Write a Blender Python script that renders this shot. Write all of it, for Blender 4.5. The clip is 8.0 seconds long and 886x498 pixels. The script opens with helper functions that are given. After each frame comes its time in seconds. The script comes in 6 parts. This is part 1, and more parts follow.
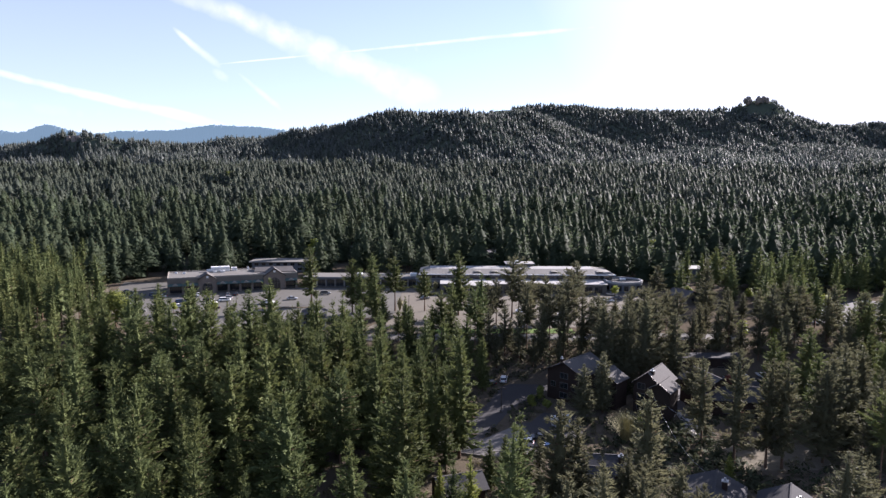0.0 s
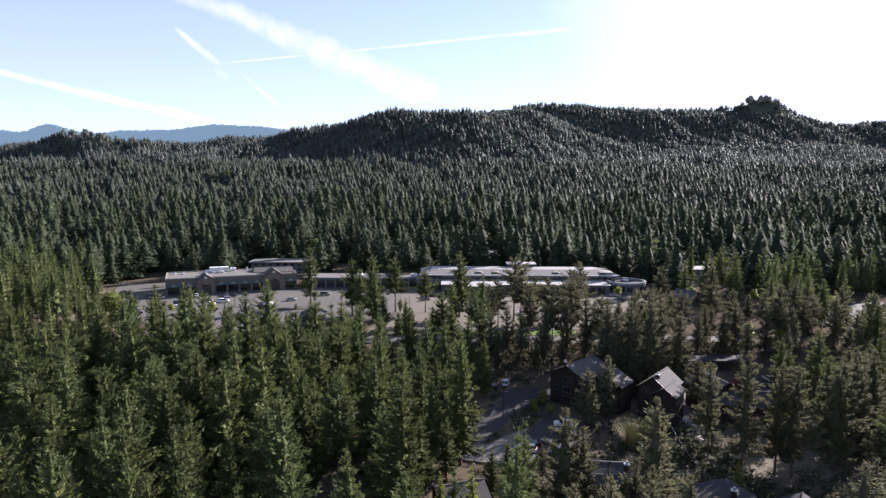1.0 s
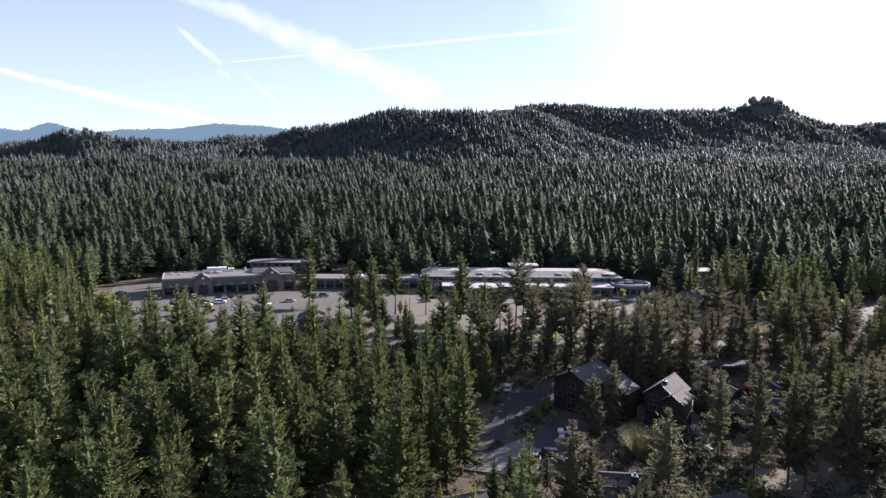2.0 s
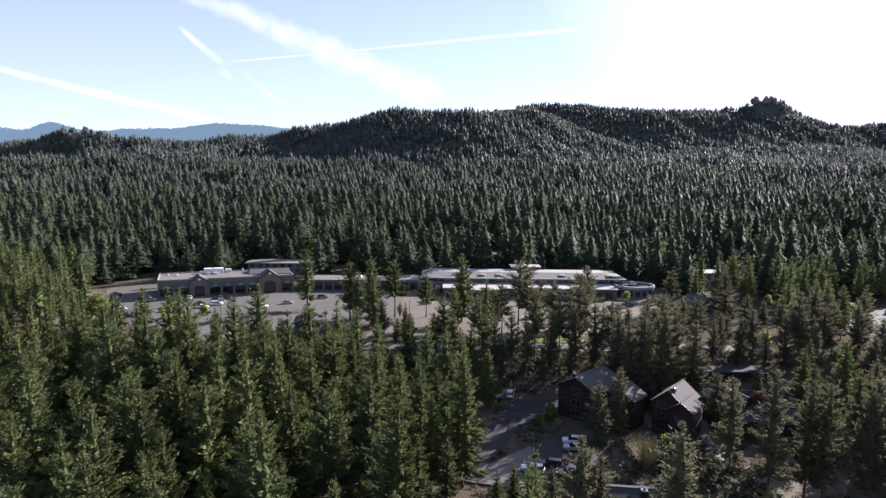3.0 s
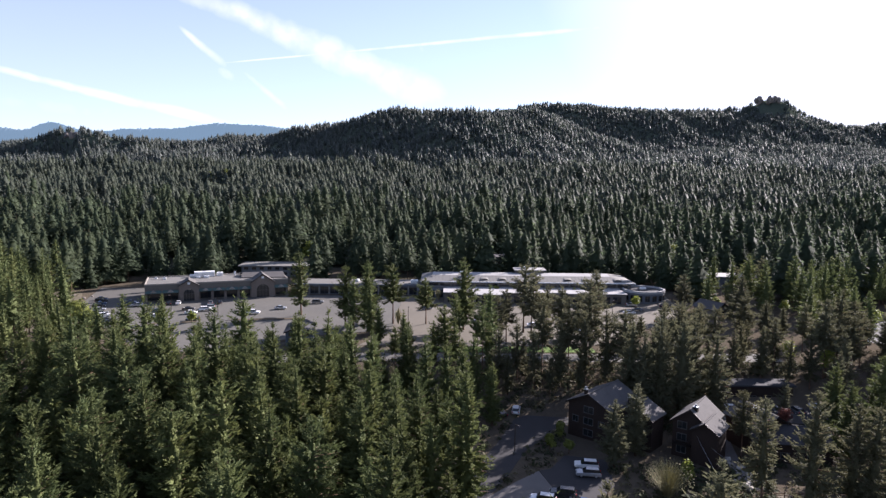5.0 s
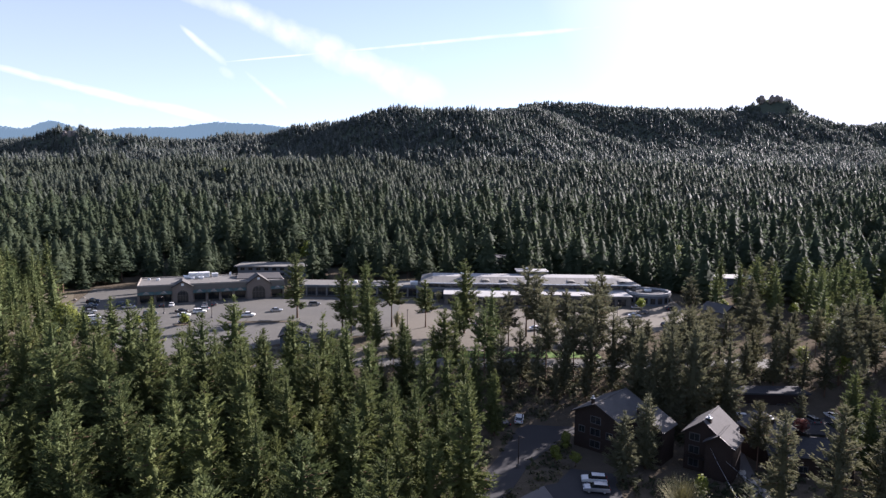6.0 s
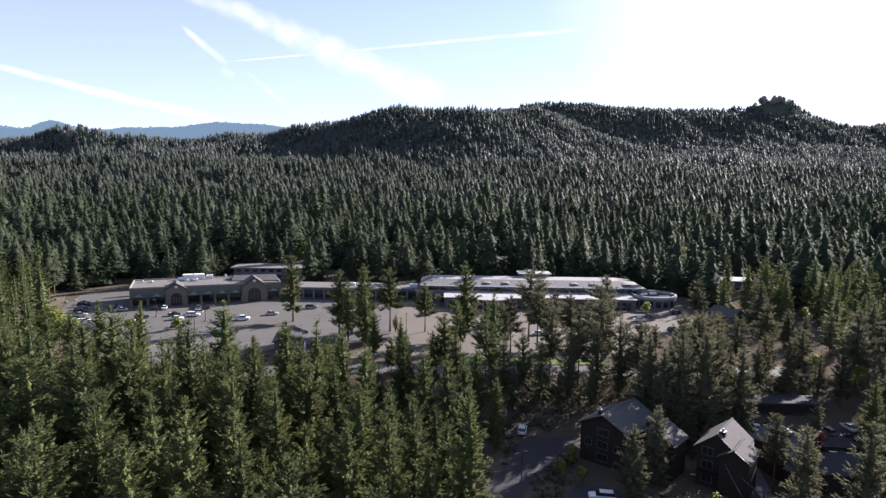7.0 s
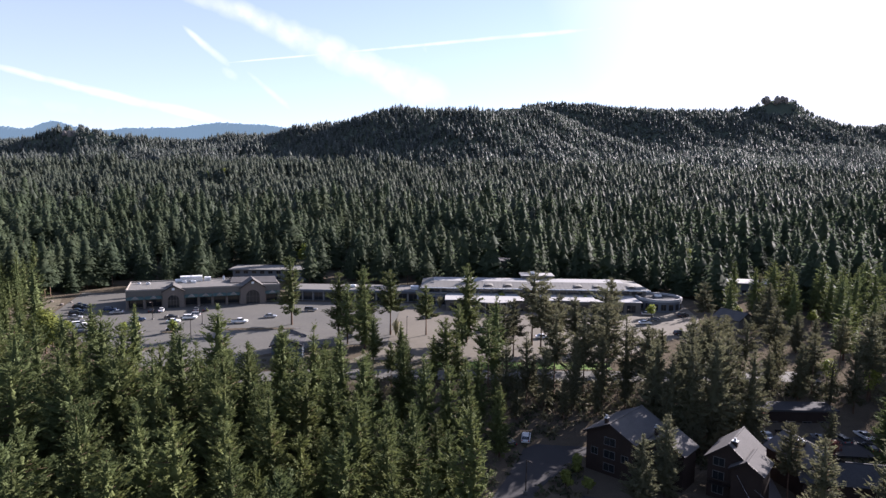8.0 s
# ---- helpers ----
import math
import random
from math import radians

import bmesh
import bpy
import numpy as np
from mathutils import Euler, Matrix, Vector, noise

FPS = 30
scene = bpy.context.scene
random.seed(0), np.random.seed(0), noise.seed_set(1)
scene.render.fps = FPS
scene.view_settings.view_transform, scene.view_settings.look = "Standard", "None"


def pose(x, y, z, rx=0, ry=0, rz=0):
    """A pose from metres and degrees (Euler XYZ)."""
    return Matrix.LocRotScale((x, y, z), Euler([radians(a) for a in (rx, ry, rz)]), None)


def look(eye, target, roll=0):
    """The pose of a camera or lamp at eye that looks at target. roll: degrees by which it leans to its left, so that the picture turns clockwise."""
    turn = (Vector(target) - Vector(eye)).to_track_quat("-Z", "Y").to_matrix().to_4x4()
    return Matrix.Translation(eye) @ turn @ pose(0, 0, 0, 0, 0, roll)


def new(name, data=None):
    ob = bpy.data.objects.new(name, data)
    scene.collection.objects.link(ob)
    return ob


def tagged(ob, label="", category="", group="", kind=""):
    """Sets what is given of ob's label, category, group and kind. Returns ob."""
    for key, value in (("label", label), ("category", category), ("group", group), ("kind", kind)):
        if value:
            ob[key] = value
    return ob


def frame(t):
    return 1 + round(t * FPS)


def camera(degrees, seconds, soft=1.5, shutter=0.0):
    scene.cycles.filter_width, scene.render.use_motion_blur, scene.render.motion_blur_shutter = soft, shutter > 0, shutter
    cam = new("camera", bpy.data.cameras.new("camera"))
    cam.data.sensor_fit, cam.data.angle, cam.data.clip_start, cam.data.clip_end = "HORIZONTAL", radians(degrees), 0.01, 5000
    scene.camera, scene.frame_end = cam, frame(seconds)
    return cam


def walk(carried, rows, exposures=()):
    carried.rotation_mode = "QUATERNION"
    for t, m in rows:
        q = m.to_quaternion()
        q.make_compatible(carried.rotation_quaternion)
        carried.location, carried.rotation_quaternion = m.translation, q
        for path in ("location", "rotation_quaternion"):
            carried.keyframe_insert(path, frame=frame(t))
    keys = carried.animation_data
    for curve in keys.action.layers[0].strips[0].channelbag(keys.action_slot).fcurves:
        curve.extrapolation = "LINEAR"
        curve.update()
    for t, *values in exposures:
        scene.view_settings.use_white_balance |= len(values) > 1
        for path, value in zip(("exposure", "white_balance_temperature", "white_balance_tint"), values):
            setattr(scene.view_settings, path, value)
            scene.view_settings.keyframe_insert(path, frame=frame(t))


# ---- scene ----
cam = camera(70.0, 8.0, soft=1.4)
PATH = [
    (0, (0.709, -0.197, 51.231), (0.71, 1.791, 51.017), 0.3),
    (0.5, (0.693, 1.291, 51.332), (0.693, 3.279, 51.116), 0.3),
    (1, (0.807, 3.044, 51.359), (0.804, 5.032, 51.143), 0.3),
    (1.5, (0.745, 5.206, 51.292), (0.741, 7.194, 51.076), 0.4),
    (3, (0.806, 12.763, 51.135), (0.797, 14.751, 50.919), 0.6),
    (3.5, (0.755, 15.646, 50.987), (0.746, 17.634, 50.772), 0.6),
    (4, (0.746, 18.545, 50.879), (0.737, 20.533, 50.665), 0.6),
    (4.5, (0.793, 21.768, 50.843), (0.782, 23.756, 50.629), 0.6),
    (6, (0.82, 31.697, 50.677), (0.807, 33.685, 50.46), 0.7),
    (6.5, (0.845, 34.97, 50.626), (0.831, 36.958, 50.409), 0.8),
    (7, (0.924, 38.104, 50.609), (0.909, 40.092, 50.393), 0.8),
    (7.5, (0.885, 40.626, 50.662), (0.869, 42.614, 50.446), 0.8),
    (8, (0.958, 42.308, 50.514), (0.938, 44.296, 50.3), 0.8),
]
walk(cam, [(t, look(eye, target, roll)) for t, eye, target, roll in PATH])

# ---- world, sun, exposure ----
SUN_AZ, SUN_EL = 48.0, 21.0      # degrees to the right of straight ahead (+y), and up
scene.view_settings.exposure = 1.95
scene.view_settings.use_white_balance = True
scene.view_settings.white_balance_temperature, scene.view_settings.white_balance_tint = 5750, 25


def unit(v):
    v = Vector(v)
    return v.normalized()


def sky_dir(px, py):
    """A sky direction for contrails: tangents to the right and up of a level-ish axis tilted 6.1 degrees down."""
    return (pose(0, 0, 0, -6.1, 0, 0).to_3x3() @ Vector((px, 1, py))).normalized()


def make_world():
    w = bpy.data.worlds.new("world")
    scene.world = w
    w.use_nodes = True
    nt = w.node_tree
    nodes, links = nt.nodes, nt.links
    bg = nodes["Background"]
    sky = nodes.new("ShaderNodeTexSky")
    sky.sky_type = 'NISHITA'
    sky.sun_disc = False
    sky.sun_elevation, sky.sun_rotation = radians(SUN_EL), radians(SUN_AZ)
    sky.altitude, sky.air_density, sky.dust_density, sky.ozone_density = 1900, 1.0, 0.8, 1.1
    co = nodes.new("ShaderNodeTexCoord")
    nrm = nodes.new("ShaderNodeVectorMath")
    nrm.operation = 'NORMALIZE'
    links.new(co.outputs["Generated"], nrm.inputs[0])
    warp = nodes.new("ShaderNodeTexNoise")
    warp.inputs["Scale"].default_value, warp.inputs["Detail"].default_value = 5.0, 4.0
    links.new(nrm.outputs[0], warp.inputs["Vector"])
    fine = nodes.new("ShaderNodeTexNoise")
    fine.inputs["Scale"].default_value, fine.inputs["Detail"].default_value = 28.0, 6.0
    links.new(nrm.outputs[0], fine.inputs["Vector"])

    def math_node(op, a, b=None, c=None):
        n = nodes.new("ShaderNodeMath")
        n.operation = op
        for i, v in enumerate((a, b, c)):
            if v is None:
                continue
            if isinstance(v, (int, float)):
                n.inputs[i].default_value = v
            else:
                links.new(v, n.inputs[i])
        return n.outputs[0]

    def dot(v):
        n = nodes.new("ShaderNodeVectorMath")
        n.operation = 'DOT_PRODUCT'
        links.new(nrm.outputs[0], n.inputs[0])
        n.inputs[1].default_value = v
        return n.outputs["Value"]

    def ramp(v, a, b, lo=0.0, hi=1.0):
        n = nodes.new("ShaderNodeMapRange")
        n.interpolation_type = 'SMOOTHSTEP'
        links.new(v, n.inputs["Value"])
        for k, x in (("From Min", a), ("From Max", b), ("To Min", lo), ("To Max", hi)):
            n.inputs[k].default_value = x
        return n.outputs["Result"]

    def trail(a, b, w0, w1, amount, wave, soft_ends=0.15):
        """A vapour trail from direction a to b, w0 and w1 half-widths in radians at its ends."""
        da, db = sky_dir(*a), sky_dir(*b)
        n = da.cross(db).normalized()
        along = (db - da).normalized()
        s0, s1 = da.dot(along), db.dot(along)
        s = ramp(dot(along), s0, s1)
        off = math_node('ADD', dot(n), math_node('MULTIPLY', math_node('SUBTRACT', warp.outputs[0], 0.5), wave))
        width = math_node('MULTIPLY_ADD', s, w1 - w0, w0)
        d = math_node('DIVIDE', math_node('ABSOLUTE', off), width)
        core = ramp(d, 0.0, 1.45, 1.0, 0.0)
        core = math_node('MULTIPLY', core, core)
        lin = dot(along)
        e = (s1 - s0) * soft_ends
        ends = math_node('MULTIPLY', ramp(lin, s0, s0 + e), ramp(lin, s1 - e, s1, 1.0, 0.0))
        grain = ramp(fine.outputs[0], 0.3, 0.7, 0.6, 1.0)
        return math_node('MULTIPLY', math_node('MULTIPLY', core, ends), math_node('MULTIPLY', grain, amount))

    trails = [
        trail((-0.52, 0.444), (0.05, 0.208), 0.024, 0.056, 0.85, 0.026, 0.22),
        trail((-0.44, 0.412), (0.03, 0.215), 0.010, 0.036, 0.85, 0.018, 0.25),
        trail((-0.36, 0.412), (-0.12, 0.322), 0.026, 0.020, 0.3, 0.040, 0.5),
        trail((-0.53, 0.271), (0.44, 0.372), 0.0018, 0.0080, 0.8, 0.004, 0.25),
        trail((-0.45, 0.368), (-0.33, 0.262), 0.006, 0.0155, 0.9, 0.018, 0.4),
        trail((-0.385, 0.298), (-0.325, 0.245), 0.014, 0.024, 0.62, 0.022, 0.45),
        trail((-0.352, 0.296), (-0.225, 0.198), 0.009, 0.014, 0.66, 0.016, 0.35),
        trail((-0.88, 0.314), (-0.25, 0.170), 0.009, 0.017, 0.88, 0.012, 0.3),
        trail((-0.98, 0.266), (-0.26, 0.166), 0.036, 0.046, 0.4, 0.016, 0.3),
        trail((-0.072, 0.372), (-0.03, 0.285), 0.012, 0.014, 0.4, 0.02, 0.4),
    ]
    total = trails[0]
    for t in trails[1:]:
        total = math_node('MAXIMUM', total, t)
    # thin high cloud that whitens the sky low down and towards the sun
    sun_dir = Vector((math.sin(radians(SUN_AZ)) * math.cos(radians(SUN_EL)),
                      math.cos(radians(SUN_AZ)) * math.cos(radians(SUN_EL)), math.sin(radians(SUN_EL))))
    veil = math_node('MULTIPLY', ramp(dot(sun_dir), 0.68, 0.96), 0.92)
    up = dot((0, 0, 1))
    low = ramp(up, 0.06, 0.6, 0.34, 0.1)
    cover = math_node('MINIMUM', math_node('MAXIMUM', math_node('MAXIMUM', total, veil), low), 1.0)
    cloud = nodes.new("ShaderNodeRGB")
    cloud.outputs[0].default_value = (6.6, 6.7, 6.8, 1)
    mix = nodes.new("ShaderNodeMix")
    mix.data_type = 'RGBA'
    links.new(cover, mix.inputs["Factor"])
    links.new(sky.outputs[0], mix.inputs["A"])
    links.new(cloud.outputs[0], mix.inputs["B"])
    links.new(mix.outputs["Result"], bg.inputs["Color"])
    bg.inputs["Strength"].default_value = 0.05


make_world()
sun = new("sun", bpy.data.lights.new("sun", 'SUN'))
sun.data.energy, sun.data.angle, sun.data.color = 5.0, radians(0.53), (1.0, 0.91, 0.76)
sun.matrix_world = pose(0, 0, 300, 90 - SUN_EL, 0, 180 - SUN_AZ)


# ---- materials ----
def material(name, colour, rough=0.8, metal=0.0, vary=(), bump=None, spec=0.08, island=0.0, through_light=0.0, thing=0.0, sheen=0.0):
    """vary: rows of (scale per metre, strength, other colour); bump: (scale, strength, distance)."""
    m = bpy.data.materials.new(name)
    m.use_nodes = True
    nt = m.node_tree
    nodes, links = nt.nodes, nt.links
    p = nodes["Principled BSDF"]
    p.inputs["Roughness"].default_value, p.inputs["Metallic"].default_value = rough, metal
    p.inputs["Specular IOR Level"].default_value = spec
    p.inputs["Sheen Weight"].default_value, p.inputs["Sheen Roughness"].default_value = sheen, 0.6
    geo = nodes.new("ShaderNodeNewGeometry")
    base = nodes.new("ShaderNodeRGB")
    base.outputs[0].default_value = (*colour, 1)
    out = base.outputs[0]
    for scale, strength, other in vary:
        n = nodes.new("ShaderNodeTexNoise")
        n.inputs["Scale"].default_value, n.inputs["Detail"].default_value = scale, 5.0
        links.new(geo.outputs["Position"], n.inputs["Vector"])
        r = nodes.new("ShaderNodeMapRange")
        links.new(n.outputs[0], r.inputs["Value"])
        for k, v in (("From Min", 0.36), ("From Max", 0.64), ("To Max", strength)):
            r.inputs[k].default_value = v
        x = nodes.new("ShaderNodeMix")
        x.data_type = 'RGBA'
        links.new(r.outputs["Result"], x.inputs["Factor"])
        links.new(out, x.inputs["A"])
        x.inputs["B"].default_value = (*other, 1)
        out = x.outputs["Result"]
    for amount, source in ((island, "island"), (thing, "thing")):
        if not amount:
            continue
        h = nodes.new("ShaderNodeHueSaturation")
        r = nodes.new("ShaderNodeMapRange")
        if source == "island":
            links.new(geo.outputs["Random Per Island"], r.inputs["Value"])
        else:
            links.new(nodes.new("ShaderNodeObjectInfo").outputs["Random"], r.inputs["Value"])
        r.inputs["To Min"].default_value, r.inputs["To Max"].default_value = 1 - amount, 1 + amount
        links.new(r.outputs["Result"], h.inputs["Value"])
        links.new(out, h.inputs["Color"])
        out = h.outputs["Color"]
    links.new(out, p.inputs["Base Color"])
    if bump:
        n = nodes.new("ShaderNodeTexNoise")
        n.inputs["Scale"].default_value, n.inputs["Detail"].default_value = bump[0], 6.0
        links.new(geo.outputs["Position"], n.inputs["Vector"])
        b = nodes.new("ShaderNodeBump")
        b.inputs["Strength"].default_value, b.inputs["Distance"].default_value = bump[1], bump[2]
        links.new(n.outputs[0], b.inputs["Height"])
        links.new(b.outputs["Normal"], p.inputs["Normal"])
    if through_light:
        t = nodes.new("ShaderNodeBsdfTranslucent")
        links.new(out, t.inputs["Color"])
        mixer = nodes.new("ShaderNodeMixShader")
        mixer.inputs[0].default_value = through_light
        links.new(p.outputs[0], mixer.inputs[1])
        links.new(t.outputs[0], mixer.inputs[2])
        links.new(mixer.outputs[0], nodes["Material Output"].inputs["Surface"])
    return m


NEEDLES = material("pine needles", (0.083, 0.102, 0.038), 0.68, vary=((0.05, 0.6, (0.107, 0.112, 0.034)), (0.35, 0.5, (0.055, 0.078, 0.036))),
                   island=0.07, thing=0.22, through_light=0.33, spec=0.07, bump=(2.6, 0.9, 0.3))
# browner than NEEDLES, partly to put the right-hand sun glare into the colour
OLIVE_NEEDLES = material("olive pine needles toned for glare", (0.101, 0.101, 0.057), 0.7, vary=((0.05, 0.6, (0.118, 0.109, 0.055)), (0.35, 0.5, (0.075, 0.082, 0.052))),
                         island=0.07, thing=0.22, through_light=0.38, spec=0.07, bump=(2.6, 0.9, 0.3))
VALLEY_NEEDLES = material("dark pine needles", (0.068, 0.09, 0.052), 0.74, vary=((0.03, 0.6, (0.092, 0.108, 0.054)), (0.3, 0.4, (0.054, 0.079, 0.05))),
                          island=0.06, through_light=0.62, spec=0.12)
# bluish tint, gloss and sheen of these two stand in for haze
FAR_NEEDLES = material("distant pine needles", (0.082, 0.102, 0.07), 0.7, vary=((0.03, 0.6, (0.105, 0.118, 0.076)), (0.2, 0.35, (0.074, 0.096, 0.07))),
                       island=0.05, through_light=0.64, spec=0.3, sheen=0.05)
HILL_NEEDLES = material("blue-green pine needles tinted for haze", (0.062, 0.08, 0.066), 0.66, vary=((0.02, 0.6, (0.095, 0.114, 0.076)), (0.2, 0.35, (0.064, 0.088, 0.07))),
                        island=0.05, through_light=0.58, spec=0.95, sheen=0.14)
YOUNG_NEEDLES = material("yellow-green young needles", (0.17, 0.19, 0.045), 0.8, vary=((0.9, 0.5, (0.12, 0.14, 0.05)),), island=0.2, through_light=0.42, spec=0.06)
SPRING = material("fresh spring leaves", (0.2, 0.225, 0.045), 0.5, vary=((0.8, 0.5, (0.11, 0.15, 0.035)),), island=0.3, through_light=0.45)
BRUSH = material("olive-brown brush", (0.12, 0.11, 0.058), 0.75, vary=((0.2, 0.6, (0.15, 0.12, 0.07)), (1.5, 0.5, (0.08, 0.082, 0.045))), island=0.2, through_light=0.2, spec=0.08)
SHRUBS = material("dark green shrubs", (0.042, 0.05, 0.028), 0.85, vary=((0.3, 0.6, (0.075, 0.072, 0.04)), (1.5, 0.5, (0.035, 0.048, 0.026))), island=0.25, through_light=0.3, spec=0.05)
TWIGS = material("bare olive twigs", (0.27, 0.25, 0.13), 0.7, vary=((1.5, 0.5, (0.11, 0.10, 0.05)),), island=0.2)
RED_LEAVES = material("dull red young leaves", (0.12, 0.05, 0.04), 0.6, island=0.3, through_light=0.3)
BARK = material("pine bark", (0.10, 0.066, 0.045), 0.9, vary=((3.0, 0.7, (0.055, 0.04, 0.032)), (14, 0.5, (0.16, 0.10, 0.065))), bump=(9, 0.7, 0.06), thing=0.2)
EARTH = material("needle-covered forest soil", (0.082, 0.068, 0.05), 0.95, vary=((0.06, 0.7, (0.1, 0.085, 0.06)), (0.5, 0.6, (0.06, 0.052, 0.04)), (4, 0.5, (0.115, 0.095, 0.07))), bump=(2.2, 0.6, 0.3), spec=0.0)
ASPHALT = material("worn grey asphalt", (0.094, 0.09, 0.08), 0.85, vary=((0.08, 0.7, (0.122, 0.116, 0.1)), (0.9, 0.5, (0.075, 0.073, 0.066)), (9, 0.4, (0.13, 0.125, 0.112))), bump=(20, 0.15, 0.02))
PALE = material("pale dusty paving", (0.128, 0.115, 0.092), 0.9, vary=((0.07, 0.6, (0.104, 0.092, 0.074)), (0.8, 0.4, (0.15, 0.134, 0.11))), bump=(12, 0.15, 0.02))
# darker than ASPHALT; shade on the lane, bay and lots is put into it
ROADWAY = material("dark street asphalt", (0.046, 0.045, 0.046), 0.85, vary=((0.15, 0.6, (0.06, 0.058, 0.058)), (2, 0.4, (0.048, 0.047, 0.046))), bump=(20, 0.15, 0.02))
CONCRETE = material("sunlit concrete", (0.145, 0.137, 0.129), 0.85, vary=((0.4, 0.5, (0.115, 0.109, 0.103)), (5, 0.3, (0.175, 0.166, 0.155))), bump=(15, 0.15, 0.02))
UNDERGROWTH = (0.06, 0.072, 0.052)
GRASS = material("lawn grass", (0.09, 0.15, 0.03), 0.9, vary=((0.3, 0.6, (0.14, 0.17, 0.05)), (3, 0.5, (0.06, 0.11, 0.025))), bump=(12, 0.5, 0.08))


def add_undergrowth(m):
    """Green brush covers the soil of the upper slopes, beyond the built-up valley floor."""
    nodes, links = m.node_tree.nodes, m.node_tree.links
    p = nodes["Principled BSDF"]
    old = p.inputs["Base Color"].links[0].from_socket
    geo, sep, n = nodes.new("ShaderNodeNewGeometry"), nodes.new("ShaderNodeSeparateXYZ"), nodes.new("ShaderNodeTexNoise")
    n.inputs["Scale"].default_value = 0.02
    links.new(geo.outputs["Position"], sep.inputs[0])
    links.new(geo.outputs["Position"], n.inputs["Vector"])
    a = nodes.new("ShaderNodeMath")
    a.operation = 'MULTIPLY_ADD'
    links.new(n.outputs[0], a.inputs[0])
    a.inputs[1].default_value = 160
    links.new(sep.outputs["Y"], a.inputs[2])
    r = nodes.new("ShaderNodeMapRange")
    links.new(a.outputs[0], r.inputs["Value"])
    r.inputs["From Min"].default_value, r.inputs["From Max"].default_value = 430, 520
    x = nodes.new("ShaderNodeMix")
    x.data_type = 'RGBA'
    links.new(r.outputs["Result"], x.inputs["Factor"])
    links.new(old, x.inputs["A"])
    x.inputs["B"].default_value = (*UNDERGROWTH, 1)
    links.new(x.outputs["Result"], p.inputs["Base Color"])


add_undergrowth(EARTH)


# ---- helpers for building ----
def mesh_from(name, verts, faces, mat, smooth=False):
    me = bpy.data.meshes.new(name)
    verts = np.asarray(verts, dtype=np.float32).reshape(-1, 3)
    faces = np.asarray(faces, dtype=np.int32)
    n, k = faces.shape
    me.vertices.add(len(verts))
    me.vertices.foreach_set("co", verts.ravel())
    me.loops.add(n * k)
    me.loops.foreach_set("vertex_index", faces.ravel())
    me.polygons.add(n)
    me.polygons.foreach_set("loop_start", np.arange(0, n * k, k, dtype=np.int32))
    me.polygons.foreach_set("loop_total", np.full(n, k, dtype=np.int32))
    if smooth:
        me.polygons.foreach_set("use_smooth", np.ones(n, dtype=bool))
    me.update(calc_edges=True)
    me.materials.append(mat)
    return me


def part(name, bm, mat, parent=None, label="", at=None):
    """Links a bmesh (or a ready mesh) as one mesh object under a thing or a part."""
    if isinstance(bm, bmesh.types.BMesh):
        me = bpy.data.meshes.new(name)
        bmesh.ops.recalc_face_normals(bm, faces=bm.faces)
        bm.to_mesh(me)
        bm.free()
        me.materials.append(mat)
    else:
        me = bm
    ob = new(name, me)
    ob.parent = parent
    if at is not None:
        ob.matrix_basis = at
    if label:
        tagged(ob, label)
    return ob


def empty(name, m, label, category, group="", kind=""):
    ob = new(name)
    ob.empty_display_size = 0.5
    ob.matrix_basis = m
    return tagged(ob, label, category, group, kind)


def boxes(*rows, bevel=0.0):
    """A bmesh of boxes, each (x0, y0, z0, x1, y1, z1)."""
    bm = bmesh.new()
    for x0, y0, z0, x1, y1, z1 in rows:
        m = Matrix.Translation(((x0 + x1) / 2, (y0 + y1) / 2, (z0 + z1) / 2)) @ Matrix.Diagonal((x1 - x0, y1 - y0, z1 - z0, 1))
        bmesh.ops.create_cube(bm, size=1, matrix=m)
    if bevel:
        bmesh.ops.bevel(bm, geom=bm.edges[:], offset=bevel, segments=1, affect='EDGES')
    return bm


def prism(points, z0, z1):
    """A bmesh of an upright prism over a plan outline."""
    bm = bmesh.new()
    low = [bm.verts.new((x, y, z0)) for x, y in points]
    high = [bm.verts.new((x, y, z1)) for x, y in points]
    bm.faces.new(low[::-1])
    bm.faces.new(high)
    for i in range(len(points)):
        j = (i + 1) % len(points)
        bm.faces.new((low[i], low[j], high[j], high[i]))
    return bm


def slab(corners, thick):
    """A bmesh of a plane polygon in space given thickness downwards along its normal."""
    bm = bmesh.new()
    c = [Vector(p) for p in corners]
    n = (c[1] - c[0]).cross(c[2] - c[0]).normalized()
    if n.z < 0:
        n = -n
    top = [bm.verts.new(p) for p in c]
    low = [bm.verts.new(p - n * thick) for p in c]
    bm.faces.new(top)
    bm.faces.new(low[::-1])
    for i in range(len(c)):
        j = (i + 1) % len(c)
        bm.faces.new((top[i], low[i], low[j], top[j]))
    return bm


def smooth_step(a, b, x):
    t = np.clip((x - a) / (b - a), 0, 1)
    return t * t * (3 - 2 * t)


def inside(poly, x, y):
    hit = np.zeros(np.shape(x), dtype=bool)
    for (x0, y0), (x1, y1) in zip(poly, poly[1:] + poly[:1]):
        if y0 == y1:
            continue
        cross = ((y0 > y) != (y1 > y)) & (x < (x1 - x0) * (y - y0) / (y1 - y0) + x0)
        hit ^= cross
    return hit


